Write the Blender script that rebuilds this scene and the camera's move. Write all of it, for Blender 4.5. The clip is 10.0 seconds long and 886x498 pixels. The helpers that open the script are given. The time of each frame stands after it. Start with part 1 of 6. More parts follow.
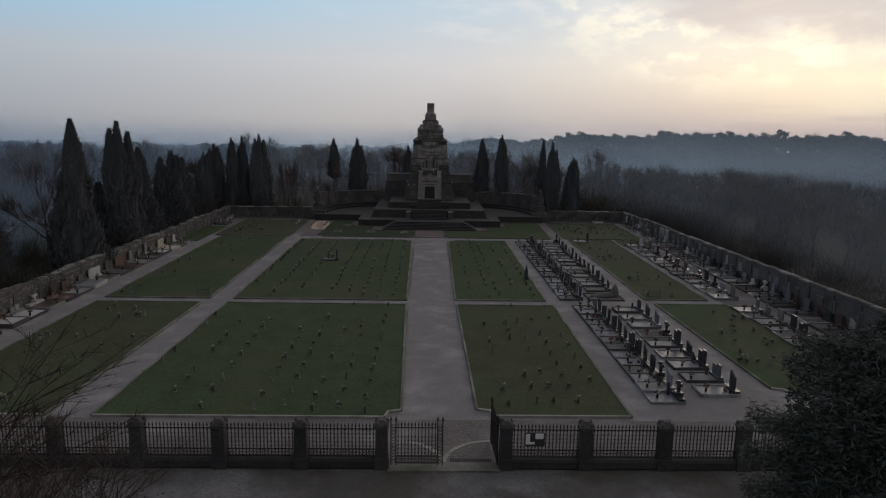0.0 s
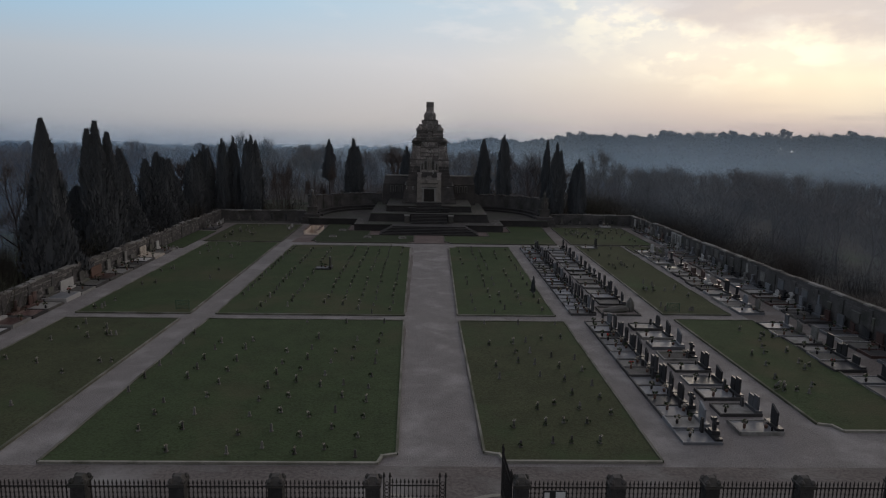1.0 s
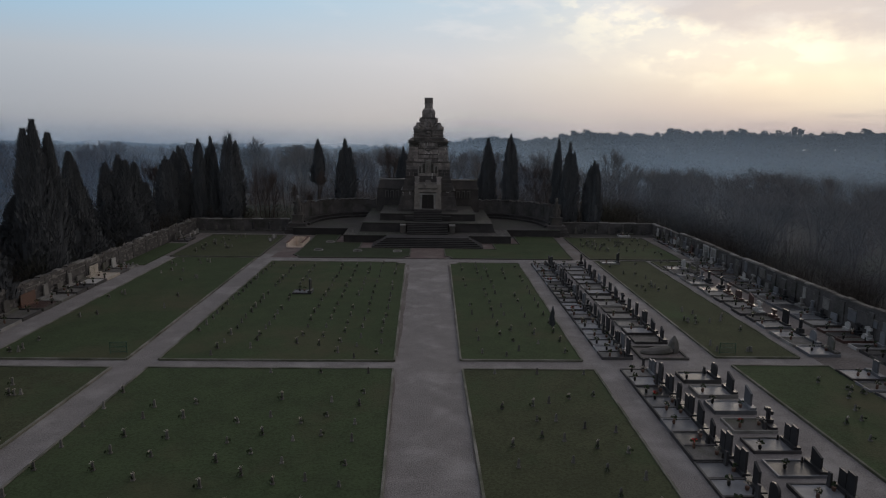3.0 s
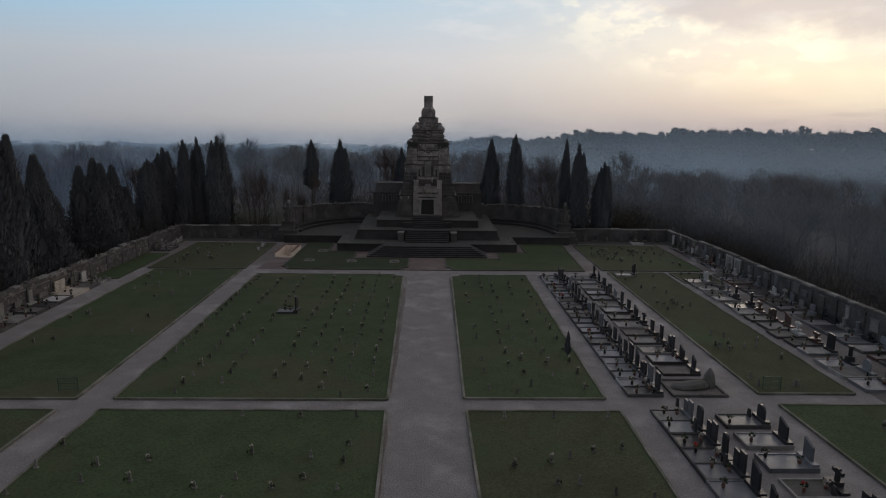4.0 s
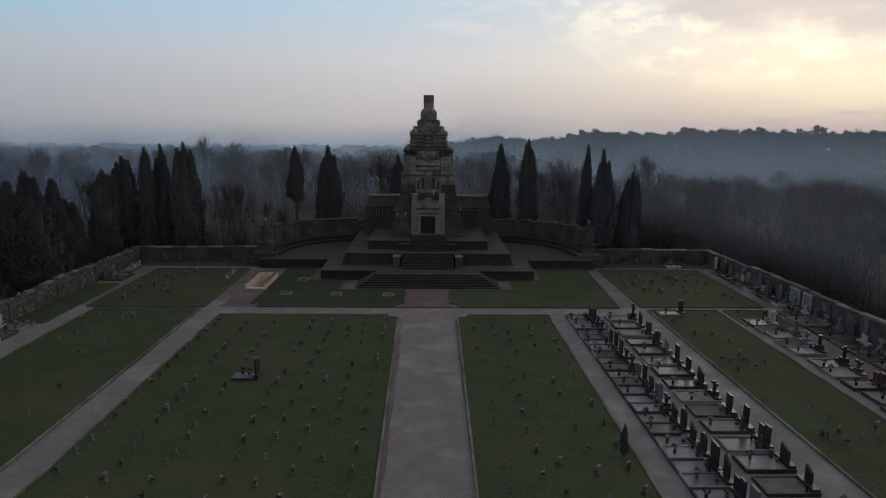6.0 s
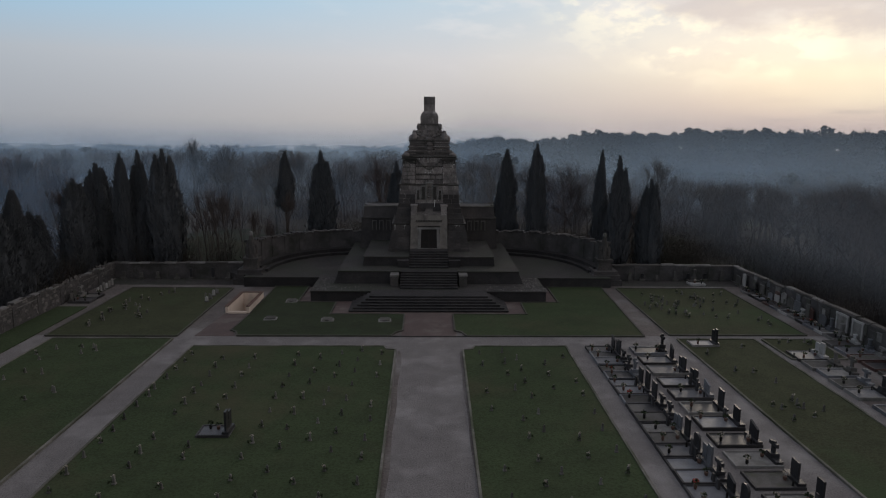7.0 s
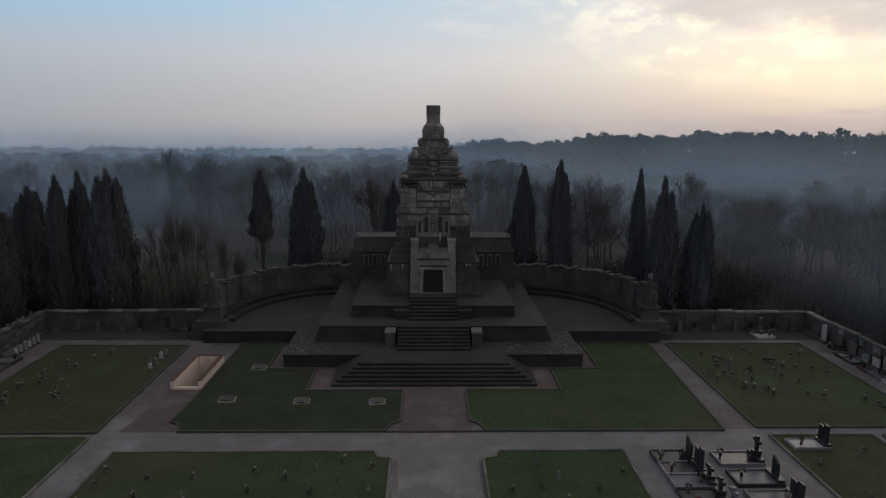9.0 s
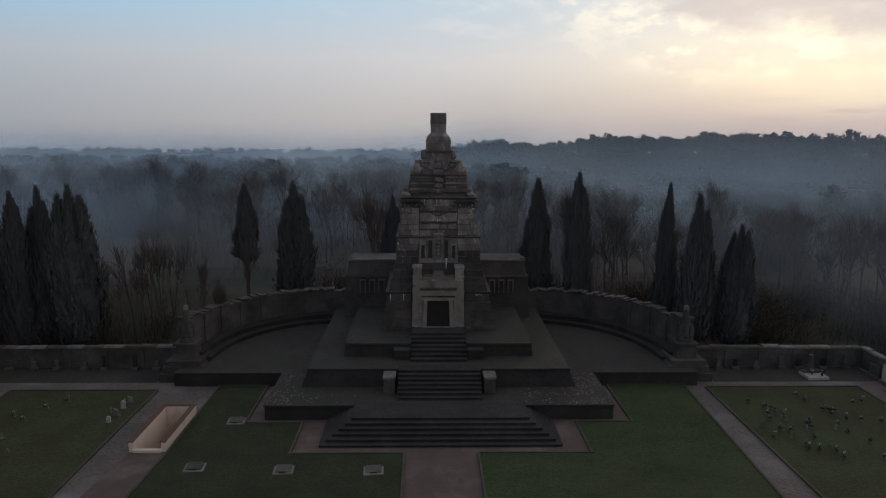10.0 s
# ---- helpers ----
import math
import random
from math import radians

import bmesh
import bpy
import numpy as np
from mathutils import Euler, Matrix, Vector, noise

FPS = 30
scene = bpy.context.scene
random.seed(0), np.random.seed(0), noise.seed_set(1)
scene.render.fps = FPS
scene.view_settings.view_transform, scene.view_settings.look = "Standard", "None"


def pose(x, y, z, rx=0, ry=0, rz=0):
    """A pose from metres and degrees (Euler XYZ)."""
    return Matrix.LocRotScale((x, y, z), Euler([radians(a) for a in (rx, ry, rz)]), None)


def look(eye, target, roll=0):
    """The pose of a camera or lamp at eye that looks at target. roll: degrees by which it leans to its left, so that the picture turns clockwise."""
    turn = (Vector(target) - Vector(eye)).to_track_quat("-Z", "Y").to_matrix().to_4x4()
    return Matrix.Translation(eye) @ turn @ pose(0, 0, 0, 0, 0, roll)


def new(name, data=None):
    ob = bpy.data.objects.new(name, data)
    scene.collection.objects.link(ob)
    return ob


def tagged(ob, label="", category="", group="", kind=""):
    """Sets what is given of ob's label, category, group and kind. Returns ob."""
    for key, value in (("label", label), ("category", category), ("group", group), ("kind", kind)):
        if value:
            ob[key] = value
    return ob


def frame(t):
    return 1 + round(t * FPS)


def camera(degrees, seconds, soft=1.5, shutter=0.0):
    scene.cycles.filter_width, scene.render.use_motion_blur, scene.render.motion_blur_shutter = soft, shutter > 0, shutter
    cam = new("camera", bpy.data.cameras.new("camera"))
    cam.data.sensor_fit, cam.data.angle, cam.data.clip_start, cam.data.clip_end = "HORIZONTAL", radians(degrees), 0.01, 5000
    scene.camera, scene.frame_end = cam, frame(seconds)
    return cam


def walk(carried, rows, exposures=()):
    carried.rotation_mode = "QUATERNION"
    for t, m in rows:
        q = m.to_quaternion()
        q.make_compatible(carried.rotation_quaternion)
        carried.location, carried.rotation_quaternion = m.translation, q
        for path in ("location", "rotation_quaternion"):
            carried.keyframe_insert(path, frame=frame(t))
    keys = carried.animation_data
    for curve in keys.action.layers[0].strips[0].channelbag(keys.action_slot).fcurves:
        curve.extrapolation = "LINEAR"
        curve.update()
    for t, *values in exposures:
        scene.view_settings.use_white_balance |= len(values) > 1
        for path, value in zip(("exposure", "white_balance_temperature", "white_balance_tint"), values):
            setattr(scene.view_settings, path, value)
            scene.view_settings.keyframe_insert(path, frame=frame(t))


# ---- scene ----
# The camera: seconds, eye, yaw, pitch, lean.
cam = camera(66.7, 10.0, soft=1.2)
PATH = [
    (0, (-0.536, -52.345, 14.055), -1.521, -10.242, 1.037),
    (0.5, (-0.578, -50.099, 14.081), -1.572, -10.252, 1.022),
    (1, (-0.550, -47.776, 14.085), -1.589, -10.272, 1.000),
    (1.5, (-0.477, -45.360, 14.078), -1.580, -10.297, 0.972),
    (2, (-0.380, -42.842, 14.070), -1.554, -10.326, 0.940),
    (2.5, (-0.276, -40.218, 14.069), -1.516, -10.357, 0.903),
    (4, (-0.027, -31.764, 14.166), -1.389, -10.440, 0.776),
    (4.5, (0.014, -28.785, 14.245), -1.355, -10.461, 0.731),
    (5, (0.032, -25.745, 14.352), -1.329, -10.478, 0.686),
    (5.5, (0.026, -22.660, 14.488), -1.314, -10.490, 0.642),
    (7, (-0.116, -13.238, 15.071), -1.331, -10.501, 0.523),
    (7.5, (-0.196, -10.065, 15.322), -1.353, -10.499, 0.491),
    (8, (-0.290, -6.875, 15.600), -1.379, -10.495, 0.464),
    (8.5, (-0.397, -3.662, 15.904), -1.406, -10.493, 0.442),
    (9, (-0.518, -0.407, 16.231), -1.429, -10.493, 0.428),
    (9.5, (-0.659, 2.914, 16.580), -1.442, -10.498, 0.421),
    (10, (-0.824, 6.334, 16.951), -1.439, -10.512, 0.423),
]


def aimed(eye, yaw, pitch, lean):
    a, b = radians(yaw), radians(pitch)
    ahead = Vector((-math.sin(a) * math.cos(b), math.cos(a) * math.cos(b), math.sin(b)))
    return look(eye, Vector(eye) + 2 * ahead, lean)


walk(cam, [(t, aimed(eye, yaw, pitch, lean)) for t, eye, yaw, pitch, lean in PATH])

# ---- light: a dull evening sky, brightest low over the woods ahead on the right ----
SUN_AZ, SUN_EL = 27.0, 5.0  # degrees to the right of straight ahead, and above the horizon
world = bpy.data.worlds.new("evening_sky")
scene.world = world
world.use_nodes = True


def sky_nodes():
    nt = world.node_tree
    nt.nodes.clear()
    link = nt.links.new

    def node(kind):
        return nt.nodes.new(kind)

    def smooth():
        n = node("ShaderNodeMapRange")
        n.interpolation_type = "SMOOTHSTEP"
        return n

    def maths(op, a, b=None, c=None, clamp=False):
        n = node("ShaderNodeMath")
        n.operation, n.use_clamp = op, clamp
        for i, v in enumerate((a, b, c)):
            if v is None:
                continue
            if isinstance(v, (int, float)):
                n.inputs[i].default_value = v
            else:
                link(v, n.inputs[i])
        return n.outputs[0]

    def ramp(fac, stops):
        n = node("ShaderNodeValToRGB")
        while len(n.color_ramp.elements) < len(stops):
            n.color_ramp.elements.new(0.5)
        for e, (p, col) in zip(n.color_ramp.elements, stops):
            e.position, e.color = p, (*col, 1)
        link(fac, n.inputs[0])
        return n.outputs[0]

    def mix(fac, a, b, kind="MIX"):
        n = node("ShaderNodeMix")
        n.data_type, n.blend_type = "RGBA", kind
        for i, v in ((0, fac), (6, a), (7, b)):
            if isinstance(v, (int, float)):
                n.inputs[i].default_value = v
            elif isinstance(v, tuple):
                n.inputs[i].default_value = (*v, 1)
            else:
                link(v, n.inputs[i])
        return n.outputs[2]

    co = node("ShaderNodeTexCoord").outputs["Generated"]
    sep = node("ShaderNodeSeparateXYZ")
    link(co, sep.inputs[0])
    x, y, z = sep.outputs
    up = maths("MAXIMUM", maths("ADD", z, 0.045), 0.0)
    # left, middle and right of the view, from the horizon up
    zenith = [(0.40, (0.42, 0.44, 0.50)), (1.0, (0.308, 0.312, 0.362))]
    left = ramp(up, [(0.0, (0.25, 0.275, 0.33)), (0.05, (0.345, 0.36, 0.392)), (0.135, (0.42, 0.46, 0.51)), (0.21, (0.31, 0.52, 0.70))] + zenith)
    middle = ramp(up, [(0.0, (0.38, 0.37, 0.40)), (0.05, (0.515, 0.482, 0.468)), (0.135, (0.60, 0.60, 0.62)), (0.21, (0.50, 0.61, 0.70))] + zenith)
    right = ramp(up, [(0.0, (0.48, 0.42, 0.42)), (0.05, (0.62, 0.51, 0.47)), (0.115, (0.80, 0.73, 0.61)), (0.155, (0.80, 0.76, 0.68)), (0.21, (0.66, 0.67, 0.69))] + zenith)
    sky = mix(maths("MULTIPLY_ADD", x, 1.9, 1.0, clamp=True), left, middle)
    sky = mix(maths("MULTIPLY_ADD", x, 2.3, -0.06, clamp=True), sky, right)

    def cloud(scale, stretch_z, lo, hi, detail=8.0):
        m = node("ShaderNodeMapping")
        m.inputs["Scale"].default_value = (1.0, 1.0, stretch_z)
        link(co, m.inputs[0])
        n = node("ShaderNodeTexNoise")
        n.inputs["Scale"].default_value, n.inputs["Detail"].default_value, n.inputs["Roughness"].default_value = scale, detail, 0.55
        link(m.outputs[0], n.inputs["Vector"])
        return between(n.outputs[0], lo, hi), n.outputs[0]

    def between(v, lo, hi):
        n = smooth()
        n.inputs[1].default_value, n.inputs[2].default_value = lo, hi
        link(v, n.inputs[0])
        return n.outputs[0]

    # broken cloud: thin and bright towards the glow, a grey bank higher up, streaks low on the right
    puffs, _ = cloud(17.0, 1.9, 0.47, 0.60, 13.0)
    broad, _ = cloud(7.0, 2.2, 0.42, 0.60, 9.0)
    lit = maths("MULTIPLY", between(maths("MULTIPLY_ADD", up, 1.1, x), 0.32, 0.50), maths("SUBTRACT", between(up, 0.075, 0.14), between(up, 0.24, 0.34)))
    cover = maths("MULTIPLY", lit, maths("MULTIPLY", maths("MULTIPLY_ADD", puffs, 0.8, 0.2), maths("MULTIPLY_ADD", broad, 0.75, 0.25)))
    sky = mix(maths("MULTIPLY", cover, 0.9), sky, (1.03, 0.96, 0.78))
    gleam = maths("MULTIPLY", between(x, 0.34, 0.56), maths("SUBTRACT", between(up, 0.05, 0.085), between(up, 0.105, 0.145)))
    sky = mix(maths("MULTIPLY", gleam, 0.4), sky, (1.06, 0.95, 0.68))
    _, lumps = cloud(6.0, 1.8, 0.4, 0.6, 10.0)
    bank = maths("MULTIPLY", between(maths("ADD", maths("MULTIPLY_ADD", lumps, 0.11, up), maths("MULTIPLY", x, 0.20)), 0.305, 0.328), between(x, 0.22, 0.36))
    sky = mix(maths("MULTIPLY", bank, 0.8), sky, (0.56, 0.53, 0.54))
    streaks, _ = cloud(5.0, 16.0, 0.46, 0.60)
    low = maths("MULTIPLY", maths("MULTIPLY", streaks, between(x, 0.36, 0.5)), maths("SUBTRACT", between(up, 0.03, 0.045), between(up, 0.066, 0.09)))
    sky = mix(maths("MULTIPLY", low, 0.6), sky, (0.50, 0.43, 0.42))
    wisps, _ = cloud(9.0, 3.5, 0.5, 0.68)
    thin = maths("MULTIPLY", maths("MULTIPLY", wisps, between(up, 0.09, 0.2)), between(x, -0.25, 0.1))
    sky = mix(maths("MULTIPLY", thin, 0.35), sky, (0.80, 0.77, 0.76))
    # the sky behind the camera is turning to night
    dusk = smooth()
    for i, v in enumerate((-0.9, 0.6, 0.65, 1.0)):
        dusk.inputs[i + 1].default_value = v
    link(y, dusk.inputs[0])
    sky = mix(1.0, sky, maths("MULTIPLY", dusk.outputs[0], 1.0), "MULTIPLY")
    air = node("ShaderNodeTexSky")
    air.sky_type, air.sun_disc, air.dust_density = "NISHITA", False, 4.0
    air.sun_elevation, air.sun_rotation = radians(SUN_EL), radians(SUN_AZ)
    glow = mix(1.0, air.outputs[0], (0.003, 0.003, 0.003), "MULTIPLY")
    sky = mix(1.0, sky, glow, "ADD")
    bg = node("ShaderNodeBackground")
    bg.inputs["Strength"].default_value = 1.0
    link(sky, bg.inputs[0])
    out = node("ShaderNodeOutputWorld")
    link(bg.outputs[0], out.inputs[0])


sky_nodes()
lamp = bpy.data.lights.new("sun", "SUN")
lamp.energy, lamp.angle, lamp.color = 0.5, radians(14), (1.0, 0.86, 0.7)
sun = new("sun", lamp)
_az, _el = radians(SUN_AZ), radians(9.0)
sun.matrix_world = look(Vector((math.sin(_az) * math.cos(_el), math.cos(_az) * math.cos(_el), math.sin(_el))) * 50, (0, 0, 0))
scene.view_settings.exposure = 0.06


# ---- materials ----
def material(name, base, second, rough=0.85, scale=2.0, fine=25.0, amount=0.6, bump=0.15, stain=None, stain_scale=0.5, stain_at=(0.5, 0.7),
             vary=0.0, island=0.0, metal=0.0, spec=0.5, stretch=(1, 1, 1), local=False):
    """A surface with a broad and a fine variation, stains of their own colour, and fine relief; metres."""
    m = bpy.data.materials.new(name)
    m.use_nodes = True
    nt = m.node_tree
    link, nodes = nt.links.new, nt.nodes
    b = nodes["Principled BSDF"]
    co = nodes.new("ShaderNodeTexCoord") if local else nodes.new("ShaderNodeNewGeometry")
    source = co.outputs["Object"] if local else co.outputs["Position"]
    mp = nodes.new("ShaderNodeMapping")
    mp.inputs["Scale"].default_value = stretch
    link(source, mp.inputs[0])

    def tex(s, detail=4.0):
        n = nodes.new("ShaderNodeTexNoise")
        n.inputs["Scale"].default_value, n.inputs["Detail"].default_value, n.inputs["Roughness"].default_value = s, detail, 0.6
        link(mp.outputs[0], n.inputs["Vector"])
        return n.outputs[0]

    def rng(v, lo, hi, a=0.0, c=1.0):
        n = nodes.new("ShaderNodeMapRange")
        for i, w in enumerate((lo, hi, a, c)):
            n.inputs[i + 1].default_value = w
        link(v, n.inputs[0])
        return n.outputs[0]

    def mix(f, a, c, kind="MIX"):
        n = nodes.new("ShaderNodeMix")
        n.data_type, n.blend_type = "RGBA", kind
        for i, v in ((0, f), (6, a), (7, c)):
            if isinstance(v, (int, float)):
                n.inputs[i].default_value = v
            elif isinstance(v, tuple):
                n.inputs[i].default_value = (*v, 1)
            else:
                link(v, n.inputs[i])
        return n.outputs[2]

    broad, small = tex(scale), tex(fine, 3.0)
    colour = mix(rng(broad, 0.35, 0.65), base, second)
    dark = tuple(c * (1 - amount) for c in base)
    colour = mix(rng(small, 0.42, 0.72, 0.0, 0.8), colour, dark)
    if stain:
        colour = mix(rng(tex(stain_scale, 6.0), *stain_at), colour, stain)
    if vary or island:
        info = nodes.new("ShaderNodeObjectInfo").outputs["Random"] if vary else nodes.new("ShaderNodeNewGeometry").outputs["Random Per Island"]
        w = vary or island
        lum = nodes.new("ShaderNodeCombineColor")
        v = rng(info, 0, 1, 1 - w, 1 + w)
        for i in range(3):
            link(v, lum.inputs[i])
        colour = mix(1.0, colour, lum.outputs[0], "MULTIPLY")
    link(colour, b.inputs["Base Color"])
    link(rng(small, 0.3, 0.7, max(rough - 0.1, 0.02), min(rough + 0.1, 1)), b.inputs["Roughness"])
    b.inputs["Metallic"].default_value = metal
    b.inputs["Specular IOR Level"].default_value = spec
    if bump:
        n = nodes.new("ShaderNodeBump")
        n.inputs["Strength"].default_value, n.inputs["Distance"].default_value = min(1.0, bump * 3), bump * 0.1
        link(small, n.inputs["Height"])
        link(n.outputs[0], b.inputs["Normal"])
    return m


